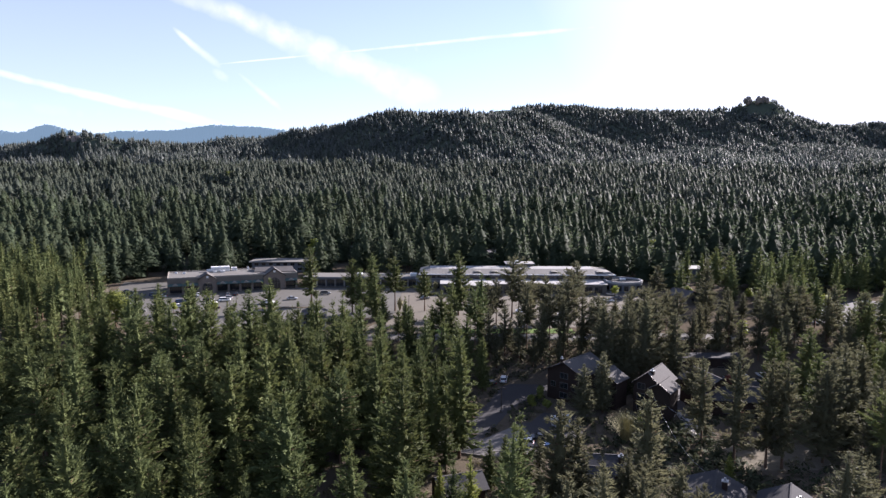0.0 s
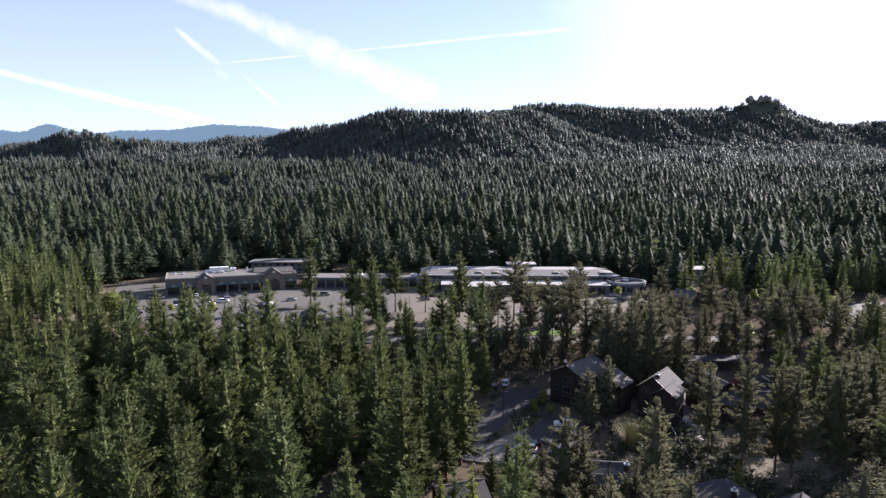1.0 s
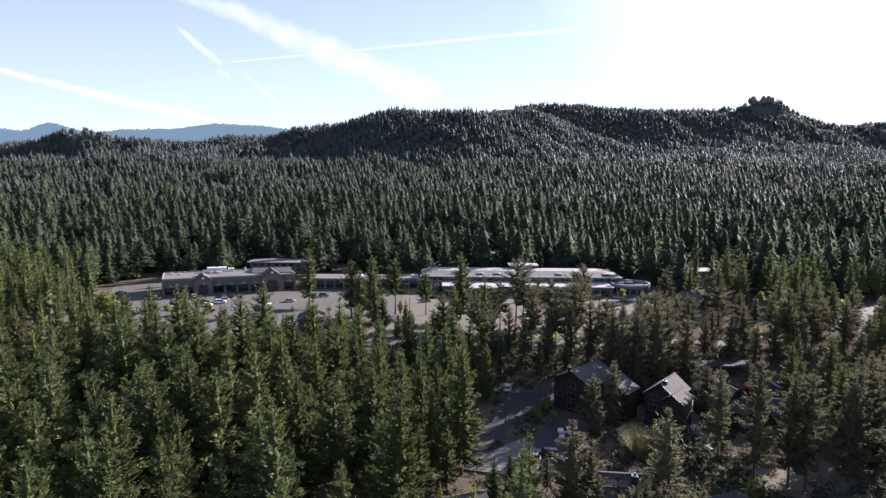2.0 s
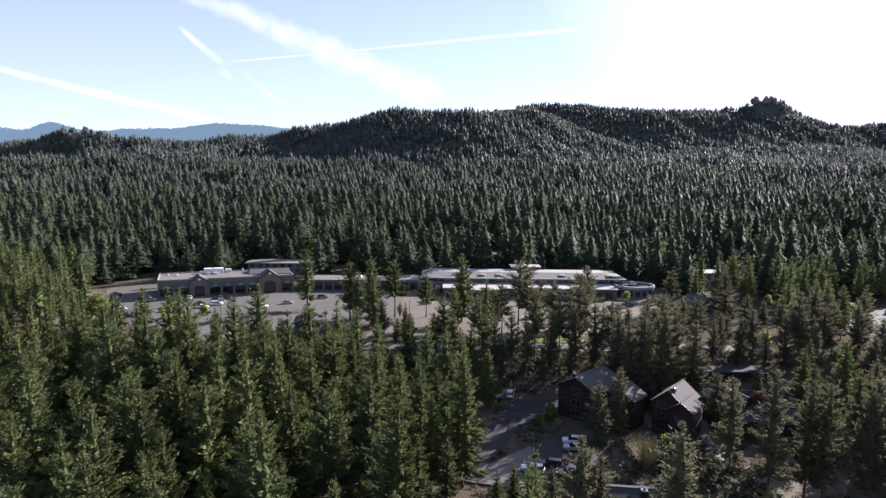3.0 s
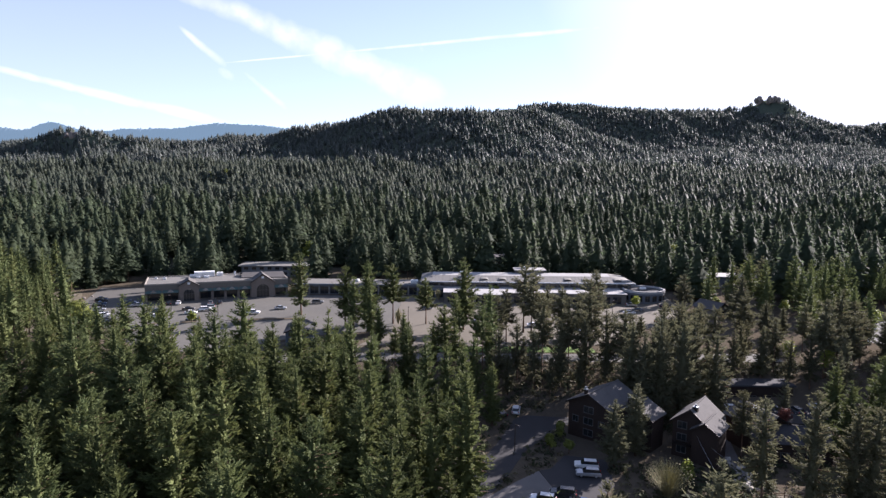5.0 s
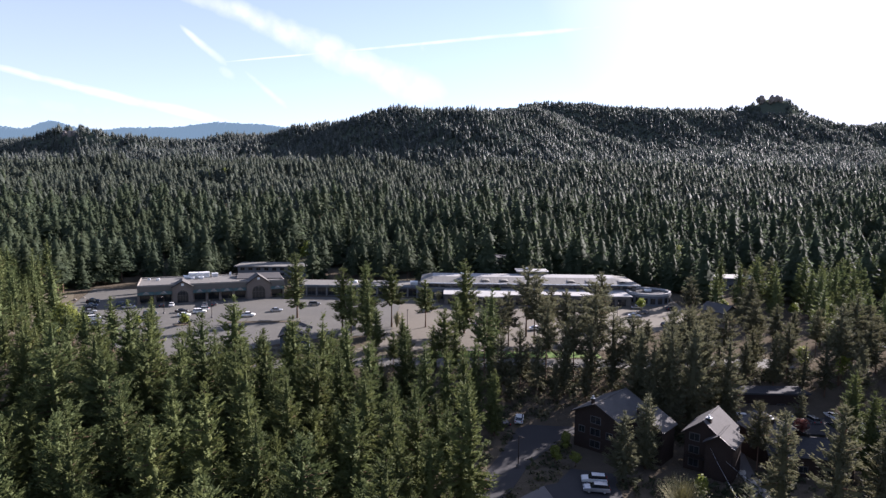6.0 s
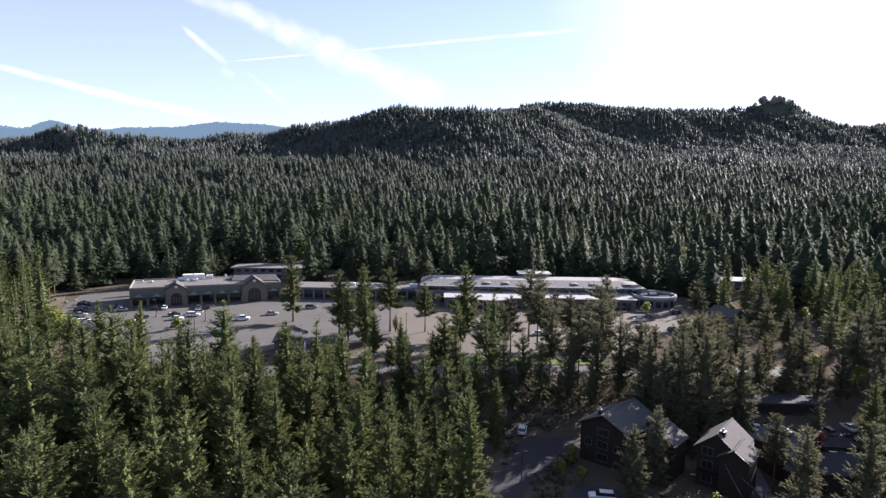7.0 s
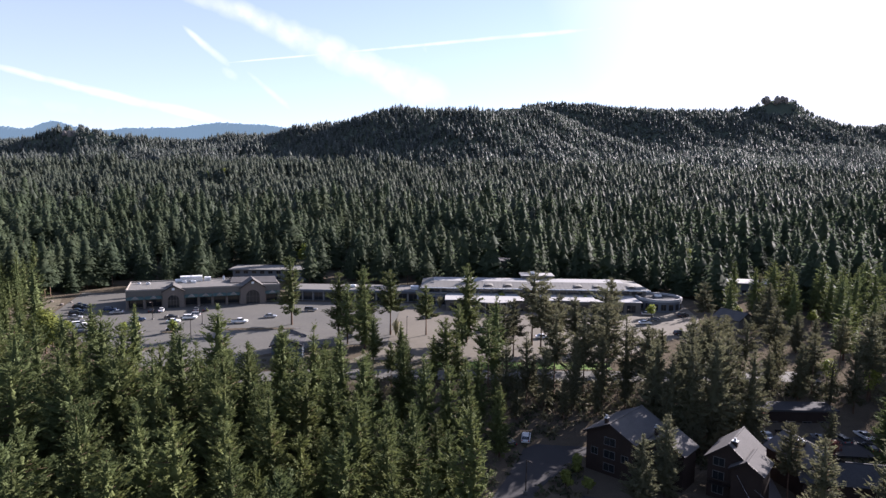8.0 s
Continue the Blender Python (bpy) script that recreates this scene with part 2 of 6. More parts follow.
# ---- the lie of the land ----
MAIN_HILL = [(-620, 1330, 95), (-350, 1290, 128), (-230, 1270, 149), (-110, 1250, 175), (40, 1250, 177), (150, 1330, 186)]
BACK_RIDGE = [(120, 1480, 207), (240, 1500, 220), (330, 1500, 214), (430, 1500, 217), (600, 1540, 212), (690, 1580, 217), (800, 1590, 217),
              (860, 1600, 207), (930, 1600, 189), (1020, 1600, 185), (1150, 1600, 197), (1500, 1600, 203)]
PEAK = [(650, 1560, 217), (710, 1580, 234), (760, 1590, 255), (796, 1590, 255), (850, 1600, 222)]
LEFT_KNOLL = [(-760, 1190, 108), (-700, 1180, 134), (-640, 1180, 134), (-560, 1190, 106)]


def ridge(points, width, x, y):
    """Height over a crest line that falls away to both sides, steeper on the near one."""
    best = np.full(np.shape(x), -1e3)
    for (x0, y0, z0), (x1, y1, z1) in zip(points, points[1:]):
        dx, dy = x1 - x0, y1 - y0
        s = np.clip(((x - x0) * dx + (y - y0) * dy) / (dx * dx + dy * dy), 0, 1)
        ahead = y - y0 - s * dy
        d = np.hypot(x - x0 - s * dx, np.where(ahead < 0, 1.45, 1.0) * ahead) / width
        best = np.maximum(best, (z0 + s * (z1 - z0)) * np.exp(-0.9 * d ** 1.7))
    return best


def ripple(x, y):
    return (np.sin(x * 0.013 + 1.7) * np.cos(y * 0.011) + 0.6 * np.sin(x * 0.031 - y * 0.027) + 0.4 * np.cos(x * 0.06 + y * 0.05))


def land(x, y):
    x, y = np.asarray(x, float), np.asarray(y, float)
    z = -6 + 6 * smooth_step(176, 199, y)
    s = np.clip(y - 345, 0, 1000)
    base = 0.068 * s + 0.000048 * s * s
    hills = np.maximum(np.maximum(ridge(MAIN_HILL, 290, x, y), ridge(BACK_RIDGE, 330, x, y)), np.maximum(ridge(LEFT_KNOLL, 110, x, y), ridge(PEAK, 130, x, y)))
    rough = np.clip((y - 380) / 400, 0, 1) * 5 * ripple(x, y)
    lift = np.log(np.exp(base / 14) + np.exp(np.clip(hills, -50, 400) / 14)) * 14 - 14 * np.log(2) * np.exp(-base / 20)
    return z + np.where(y > 345, lift * smooth_step(345, 420, y), 0) + rough


def make_ground():
    rings = np.concatenate([[0.0], np.geomspace(8, 130, 14), np.arange(140, 420, 7), np.geomspace(425, 2100, 95), np.geomspace(2300, 4900, 6)])
    turns = np.radians(np.concatenate([np.arange(-60, 60, 0.8), np.arange(60, 300, 6.0)]))
    r, a = np.meshgrid(rings, turns, indexing="ij")
    x, y = r * np.sin(a), r * np.cos(a)
    z = land(x, y)
    n, k = len(rings), len(turns)
    i, j = np.meshgrid(np.arange(n - 1), np.arange(k), indexing="ij")
    j2 = (j + 1) % k
    quads = np.stack([i * k + j, i * k + j2, (i + 1) * k + j2, (i + 1) * k + j], -1).reshape(-1, 4)[:, ::-1]
    me = mesh_from("ground", np.stack([x, y, z], -1), quads, EARTH, smooth=True)
    return tagged(part("ground", me, EARTH), "brown needle-strewn forest ground rising to wooded hills", "ground", kind="structure")


make_ground()

# ---- paving ----
BIG_LOT = [(-158, 312), (-142, 262), (-116, 236), (-88, 205), (-64, 208), (-46, 226), (-18, 236), (-18, 300), (-64, 300), (-120, 286), (-134, 312)]
PALE_LOT = [(-17.9, 236), (-26, 216), (10, 216), (48, 219), (64, 236), (88, 258), (96, 280), (100, 312), (70, 312), (-17.9, 300)]
UPPER_ROAD = [(-70, 190), (-30, 199), (10, 199.5), (60, 201), (98, 203), (99, 211.5), (91, 211.5), (60, 209.5), (10, 208), (-32, 207), (-72, 198)]
LOWER_ROAD = [(-10, 131.5), (3.4, 129.4), (8.5, 133.0), (13, 142), (18, 154), (24.5, 163), (33, 172.5), (46, 177.5), (70, 178), (70, 186), (44, 185.5), (28, 181),
              (17.5, 172), (12, 157), (5.5, 142), (1.5, 136.5), (-10, 136)]
# outline follows the sunlit patch; PARKING_BAY paints the shaded rest dark
COURT = [(3.8, 129), (8.6, 133.8), (14.3, 139.8), (19.5, 144.7), (21, 138), (23.5, 133.2), (20, 127.6), (15, 126.3), (10.5, 126.8), (7.4, 127.6)]
PARKING_BAY = [(19.6, 144.8), (22, 145.6), (26, 152), (34, 150), (33, 139), (28.5, 132.8), (20.4, 127.7), (23.6, 133.2), (21.1, 138)]
BACK_LOT = [(70.2, 171), (108, 168), (118, 190), (70.2, 192)]
SIDE_LOT = [(132, 232), (146, 222), (172, 232), (196, 262), (190, 272), (172, 272), (150, 256)]
FOOTPATH = [(57.5, 137), (60, 138), (61.5, 150), (64, 160), (71, 171), (69.5, 176), (61, 163), (58.6, 150)]


def sheet(name, outline, mat, label, category, lift=0.05):
    z = float(land(np.mean([p[0] for p in outline]), np.mean([p[1] for p in outline])))
    return tagged(part(name, prism(outline, z - 0.25, z + lift), mat), label, category, kind="structure")


sheet("pavement_1", BIG_LOT, ASPHALT, "worn grey asphalt car park among pines", "car park", 0.06)
sheet("pavement_2", PALE_LOT, PALE, "pale dusty car park in front of shops", "car park", 0.064)
sheet("road_1", UPPER_ROAD, ASPHALT, "grey asphalt road behind a row of pines", "road", 0.07)
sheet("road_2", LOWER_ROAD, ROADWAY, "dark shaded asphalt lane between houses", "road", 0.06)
sheet("pavement_3", COURT, CONCRETE, "sunlit concrete parking court", "pavement", 0.066)
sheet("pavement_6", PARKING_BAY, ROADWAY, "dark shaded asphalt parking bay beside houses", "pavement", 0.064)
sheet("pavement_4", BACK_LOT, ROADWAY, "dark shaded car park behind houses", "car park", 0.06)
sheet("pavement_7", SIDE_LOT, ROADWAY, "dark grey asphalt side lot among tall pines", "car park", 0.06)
sheet("pavement_5", FOOTPATH, CONCRETE, "bright curved footpath beside a house", "footpath", 0.07)
sheet("lawn", [(-2, 209.5), (46, 210.5), (46, 217), (-2, 215.5)], GRASS, "strip of green lawn beside the road", "lawn", 0.05)


# ---- trees ----
rng = np.random.default_rng(11)


def tufts(centres, outward, size, k, spread=0.5, wide=0.75):
    """k small flat sprays of needles at each centre; they point outwards and lie like shingles, faces outwards and up."""
    n = len(centres)
    c = np.repeat(centres, k, 0)
    o = np.repeat(outward, k, 0)
    s = np.repeat(size, k)[:, None] * rng.uniform(0.65, 1.35, (n * k, 1))
    c = c + rng.normal(0, 0.33, (n * k, 3)) * s
    face = o * np.array([0.75, 0.75, 0.3]) + np.array([0, 0, 0.6]) + rng.normal(0, 0.32, (n * k, 3))
    face /= np.linalg.norm(face, axis=1, keepdims=True)
    d = o + rng.normal(0, spread, (n * k, 3)) + np.array([0, 0, 0.1])
    d -= face * (d * face).sum(1, keepdims=True)
    d /= np.linalg.norm(d, axis=1, keepdims=True)
    side = np.cross(face, d)
    base = c - d * s * 0.45
    w = s * wide * 0.5
    v = np.stack([base + side * w, base - side * w, c + d * s * 0.7], 1)
    return v.reshape(-1, 3), np.arange(n * k * 3).reshape(-1, 3)


def cone(z0, z1, r0, r1, sides, bend=(0, 0)):
    a = np.arange(sides) * 2 * np.pi / sides
    rows = []
    steps = 5
    for i in range(steps + 1):
        t = i / steps
        r = r0 + (r1 - r0) * t ** 0.9
        if i == 0:
            r *= 1.25
        rows.append(np.stack([np.cos(a) * r + bend[0] * t * t, np.sin(a) * r + bend[1] * t * t, np.full(sides, z0 + (z1 - z0) * t)], -1))
    v = np.concatenate(rows)
    f = []
    for i in range(steps):
        for j in range(sides):
            p, q = i * sides + j, i * sides + (j + 1) % sides
            f += [(p, q, q + sides), (p, q + sides, p + sides)]
    return v, np.array(f)


def fronds(roots, dirs, lengths, size, nodes_per_m=1.9, hollow=0.24):
    """Each bough is a folded fan with needle sprays along its outer part, lifted at the ends."""
    vs = []
    for root, d, ln in zip(roots, dirs, lengths):
        m = max(3, int(round(1.0 + ln * nodes_per_m)))
        t = np.repeat(np.linspace(hollow, 1.0, m) ** 0.85, 2) + rng.normal(0, 0.04, 2 * m)
        n = len(t)
        flat = np.array([d[0], d[1], 0]) / (math.hypot(d[0], d[1]) + 1e-6)
        across = np.array([-flat[1], flat[0], 0])
        ang = rng.choice([-1.0, 1.0], n) * rng.uniform(0.05, 0.7, n)
        dirn = flat * np.cos(ang)[:, None] + across * np.sin(ang)[:, None]
        dirn[:, 2] += d[2] * 0.6 + rng.normal(0.25, 0.32, n)
        dirn /= np.linalg.norm(dirn, axis=1, keepdims=True)
        L = size * 1.3 * rng.uniform(0.7, 1.3, n) * min(1.0, 0.4 + 0.3 * ln)
        wide = np.full(n, 0.19)
        L = L[:, None]
        c = root + d * ln * t[:, None] + np.array([0, 0, 0.2]) * (t[:, None] ** 2) * ln + rng.normal(0, 1, (n, 3)) * np.array([0.15, 0.15, 0.2]) * (0.5 + t[:, None])
        face = np.array([0, 0, 0.42]) + flat * 0.75 + rng.normal(0, 0.24, (n, 3))
        face -= dirn * (face * dirn).sum(1, keepdims=True)
        face /= np.linalg.norm(face, axis=1, keepdims=True)
        side = np.cross(face, dirn) * L * wide[:, None]
        a = c - dirn * L * 0.25
        vs.append(np.stack([a + side, a - side, c + dirn * L * 0.8], 1))
        w = min(ln * rng.uniform(0.06, 0.1) + 0.06, 0.3)
        root2 = root - np.array([0, 0, 0.06 * ln])
        tip = root + d * ln * 0.85
        mid = root + d * ln * rng.uniform(0.5, 0.68) - np.array([0, 0, 0.16 * ln])
        vs.append(np.array([[root2, tip, mid + across * w], [root2, mid - across * w, tip]]))
    v = np.concatenate(vs).reshape(-1, 3)
    return v, np.arange(len(v)).reshape(-1, 3)


def pine_arrays(height=24.0, bare=0.12, wide=3.8, levels=33, per=6.8, size=0.52, ragged=0.2, point=0.85, nodes_per_m=5.6, hollow=0.24, gaps=0.0, body=0.0):
    """Trunk with limbs, and a crown of needle sprays; returns (trunk v, f), (crown v, f)."""
    z0 = height * bare
    bend = rng.normal(0, 0.25, 2)
    tv, tf = cone(0, height * 0.985, 0.011 * height + 0.04, 0.03, 7 if nodes_per_m > 2 else 3, bend)
    tv, tf = [tv], [tf]
    count = len(tv[0])
    roots, dirs, lens = [], [], []
    lop = rng.uniform(0, 2 * np.pi)
    for i in range(levels):
        if rng.random() < gaps and i < levels - 4:
            continue
        u = min(max((i + rng.uniform(-0.35, 0.35)) / levels, 0.0), 0.985)
        z = z0 + (height - z0) * u
        reach = wide * ((1 - u) ** point) * (0.72 + 0.28 * min(1, u * 5)) + 0.1
        n = max(3, int(round(per * (1 - 0.4 * u) + rng.uniform(-0.5, 0.5))))
        a0 = rng.uniform(0, 2 * np.pi)
        for b in range(n):
            a = a0 + 2 * np.pi * b / n + rng.normal(0, 0.25)
            ln = reach * (1 + rng.normal(0, ragged)) * (1 + 0.15 * math.cos(a - lop))
            if ln < 0.2 or (u < 0.2 and rng.random() < 0.25):
                continue
            d = np.array([np.cos(a), np.sin(a), -0.28 + 0.85 * u + rng.normal(0, 0.09)])
            root = np.array([bend[0] * (z / height) ** 2, bend[1] * (z / height) ** 2, z])
            if levels > 10 and u < 0.8:
                w = 0.03 + 0.014 * ln
                tip = root + d * ln * 0.9
                p = np.array([root + (0, 0, w), root + (-np.sin(a) * w, np.cos(a) * w, -w), root + (np.sin(a) * w, -np.cos(a) * w, -w), tip])
                tv.append(p)
                tf.append(np.array([(0, 1, 3), (1, 2, 3), (2, 0, 3)]) + count)
                count += 4
            roots.append(root)
            dirs.append(d)
            lens.append(ln)
    for a in np.arange(0, 6.28, 1.05):
        roots.append(np.array([bend[0], bend[1], height - 0.9]))
        dirs.append(np.array([math.cos(a) * 0.22, math.sin(a) * 0.22, 1.0]))
        lens.append(0.7)
    cv, cf = fronds(roots, dirs, lens, size, nodes_per_m, hollow)
    if body:
        # dense inner foliage: ragged skirts, whorl over whorl, that keep light from passing the trunk
        n, rows = 11, 26
        inner = []
        for i in range(rows):
            u = i / (rows - 1)
            a = np.arange(n) * 2 * np.pi / n + rng.uniform(0, 0.57)
            r = wide * body * (1 - u) ** point * (0.72 + 0.28 * min(1, u * 5)) * (1.0 if i % 2 == 0 else 0.66) * rng.uniform(0.7, 1.25, n) * (1 + 0.15 * np.cos(a - lop)) + 0.03
            z = z0 + (height * 0.95 - z0) * u + rng.normal(0, 0.2, n) * (1 - 0.7 * u)
            w = (z / height) ** 2
            inner.append(np.stack([np.cos(a) * r + bend[0] * w, np.sin(a) * r + bend[1] * w, z], -1))
        inner = np.concatenate(inner)
        k = len(cv)
        p = (np.arange(rows - 1)[:, None] * n + np.arange(n)).ravel() + k
        q = (np.arange(rows - 1)[:, None] * n + (np.arange(n) + 1) % n).ravel() + k
        tri = np.concatenate([np.stack([p, q, q + n], -1), np.stack([p, q + n, p + n], -1)])
        cv, cf = np.concatenate([cv, inner]), np.concatenate([cf, tri])
    return (np.concatenate(tv), np.concatenate(tf)), (cv, cf)


def layered_pine(height, bare, wide, tiers, sides, sprays, size):
    """A pine of the middle distance: ragged inner skirts of boughs round a thin trunk under loose needle sprays; sizes in metres."""
    v, f = [], []
    z0 = height * bare
    lean = rng.normal(0, 0.3, 2)
    lop = rng.uniform(0, 2 * np.pi)
    gap = (height - z0) / tiers
    for i in range(tiers):
        u = min(max((i + rng.uniform(-0.25, 0.25)) / tiers, 0.0), 0.97)
        reach = wide * 0.66 * (1 - u) ** 0.72 * rng.uniform(0.82, 1.15) + 0.3
        z = z0 + (height - z0) * u
        a = np.arange(sides) * 2 * np.pi / sides + rng.uniform(0, 2 * np.pi) + rng.normal(0, 0.12, sides)
        r = reach * rng.uniform(0.68, 1.22, sides)
        low = np.stack([np.cos(a) * r + lean[0] * u, np.sin(a) * r + lean[1] * u, z + rng.normal(0, 0.16, sides) * gap], -1)
        k = len(v)
        v += list(low) + [np.array([lean[0] * u, lean[1] * u, min(z + gap * 1.5 + reach * 0.3, height * 0.97)])]
        f += [(k + j, k + (j + 1) % sides, k + sides) for j in range(sides)]
    u = 1 - np.sqrt(rng.uniform(0.0, 1.0, sprays) * 0.98)
    u[:3] = (0.93, 0.97, 0.99)
    a = rng.uniform(0, 2 * np.pi, sprays)
    r = (wide * (1 - u) ** 0.72 * (0.7 + 0.3 * np.minimum(1, u * 4)) * rng.uniform(0.55, 1.12, sprays) + 0.15) * (1 + 0.14 * np.cos(a - lop))
    out = np.stack([np.cos(a), np.sin(a), np.zeros(sprays)], -1)
    c = out * r[:, None] + np.stack([lean[0] * u, lean[1] * u, z0 + (height - z0) * u + rng.normal(0, 0.3, sprays)], -1)
    face = out * 0.36 + np.array([0, 0, 0.9]) + rng.normal(0, 0.3, (sprays, 3))
    face /= np.linalg.norm(face, axis=1, keepdims=True)
    d = out + rng.normal(0, 0.45, (sprays, 3)) + np.array([0, 0, -0.05]) + np.array([0, 0, 1.2]) * (u > 0.9)[:, None]
    d -= face * (d * face).sum(1, keepdims=True)
    d /= np.linalg.norm(d, axis=1, keepdims=True)
    w = (size * rng.uniform(0.65, 1.35, sprays) * (1 - 0.5 * u))[:, None]
    side = np.cross(face, d)
    tri = np.stack([c - d * w * 0.45 + side * w * 0.5, c - d * w * 0.45 - side * w * 0.5, c + d * w * 0.75], 1).reshape(-1, 3)
    k = len(v)
    v = np.concatenate([np.array(v), tri])
    f = np.concatenate([np.array(f), k + np.arange(sprays * 3).reshape(-1, 3)])
    tv, tf = cone(0, height, 0.22, 0.02, 3)
    tv, tf = tv[[0, 1, 2, -3, -2, -1]], np.array([(0, 1, 4), (0, 4, 3), (1, 2, 5), (1, 5, 4), (2, 0, 3), (2, 3, 5)])
    return (tv, tf), (v, f)


def grow(name, kinds, x, y, z, h, label, category, mats):
    """One object of many trees: each a turned and scaled copy of one of the kinds, real geometry."""
    trunks, crowns = [], []
    nt = nc = 0
    tf_all, cf_all = [], []
    pick = rng.integers(0, len(kinds), len(x))
    turn = rng.uniform(0, 2 * np.pi, len(x))
    fat = rng.uniform(0.8, 1.25, len(x))
    for i, (t, c, h0) in enumerate(kinds):
        sel = np.nonzero(pick == i)[0]
        if not len(sel):
            continue
        s = (h[sel] / h0)[:, None, None]
        co, si = np.cos(turn[sel])[:, None], np.sin(turn[sel])[:, None]
        f = (fat[sel] * h[sel] / h0)[:, None]
        for (v, tri), store in ((t, "t"), (c, "c")):
            if not len(v):
                continue
            v = np.asarray(v)
            px = (v[None, :, 0] * co - v[None, :, 1] * si) * f + x[sel][:, None]
            py = (v[None, :, 0] * si + v[None, :, 1] * co) * f + y[sel][:, None]
            pz = v[None, :, 2] * s[:, :, 0] + z[sel][:, None]
            p = np.stack([px, py, pz], -1).reshape(-1, 3)
            off = (np.arange(len(sel)) * len(v))[:, None, None]
            ff = (np.asarray(tri)[None] + off).reshape(-1, 3)
            if store == "t":
                trunks.append(p)
                tf_all.append(ff + nt)
                nt += len(p)
            else:
                crowns.append(p)
                cf_all.append(ff + nc)
                nc += len(p)
    root = empty(name, Matrix(), label, category, kind="stuff")
    part("crowns", mesh_from("crowns", np.concatenate(crowns), np.concatenate(cf_all), mats[0]), mats[0], root)
    if trunks:
        part("trunks", mesh_from("trunks", np.concatenate(trunks), np.concatenate(tf_all), mats[1]), mats[1], root)
    return root


def scatter(step, y0, y1, x_margin, jitter=0.42):
    """Places on a jittered grid within the wedge ahead."""
    xs = np.arange(-0.75 * y1 - x_margin, 0.75 * y1 + x_margin, step)
    ys = np.arange(y0, y1, step * 0.9)
    gx, gy = np.meshgrid(xs, ys)
    gx = gx + (np.arange(len(ys)) % 2)[:, None] * step / 2
    gx = gx + rng.uniform(-jitter, jitter, gx.shape) * step
    gy = gy + rng.uniform(-jitter, jitter, gy.shape) * step
    keep = np.abs(gx) < 0.75 * gy + x_margin
    return gx[keep], gy[keep]


# places where no wild tree grows
CLEAR = [
    [(-160, 316), (-146, 258), (-118, 232), (-90, 203), (-62, 205), (-44, 222), (-10, 226), (14, 222), (50, 226), (68, 236), (92, 258), (100, 280), (104, 330), (-100, 340)],
    [(-80, 190), (-30, 197.5), (90, 201), (88, 214), (-80, 208)],
    [(-8, 119), (10, 119), (30, 128), (35, 138), (35, 149), (47, 153), (47, 173), (70, 175), (70, 187), (43, 187), (26, 182.5), (14, 174), (10, 158), (3, 142)],
    [(46, 145), (62, 144), (64, 147), (74, 147), (74, 166), (88, 150), (90, 162), (76, 170), (108, 166), (118, 191), (70, 193), (62, 176), (52, 164)],
    [(55, 123), (84, 121), (84, 136), (57, 137)],
    [(26, 108), (44, 106), (46, 126), (26, 127)],
    [(38, 94), (66, 92), (66, 112), (40, 113)],
    [(-3, 101), (11, 101), (11, 112), (-3, 112)],
    [(-62, 208), (-44, 208), (-42, 228), (-60, 228)],
    [(-112, 340), (-66, 340), (-66, 372), (-112, 372)],
    [(8, 350), (44, 350), (44, 386), (8, 386)],
    [(124, 318), (156, 318), (156, 346), (124, 346)],
    [(-124, 206), (-102, 206), (-102, 226), (-124, 226)],
    [(134, 224), (146, 216), (174, 226), (202, 262), (194, 278), (170, 278), (146, 258)],
    [(124, 318), (156, 318), (146, 292), (132, 270), (116, 276)],
    [(112, 340), (132, 340), (132, 368), (114, 368)],
    [(84, 226), (98, 224), (118, 270), (98, 272)],
]


def open_ground(x, y):
    m = np.zeros(np.shape(x), dtype=bool)
    for poly in CLEAR:
        m |= inside(poly, x, y)
    return m


def stand(x, y):
    """Slow change of the forest's height from stand to stand."""
    return 1 + 0.11 * np.sin(x * 0.043 + 0.7 * np.sin(y * 0.031)) + 0.09 * np.sin(y * 0.057 + x * 0.021) + 0.07 * np.sin(x * 0.11 - y * 0.09)


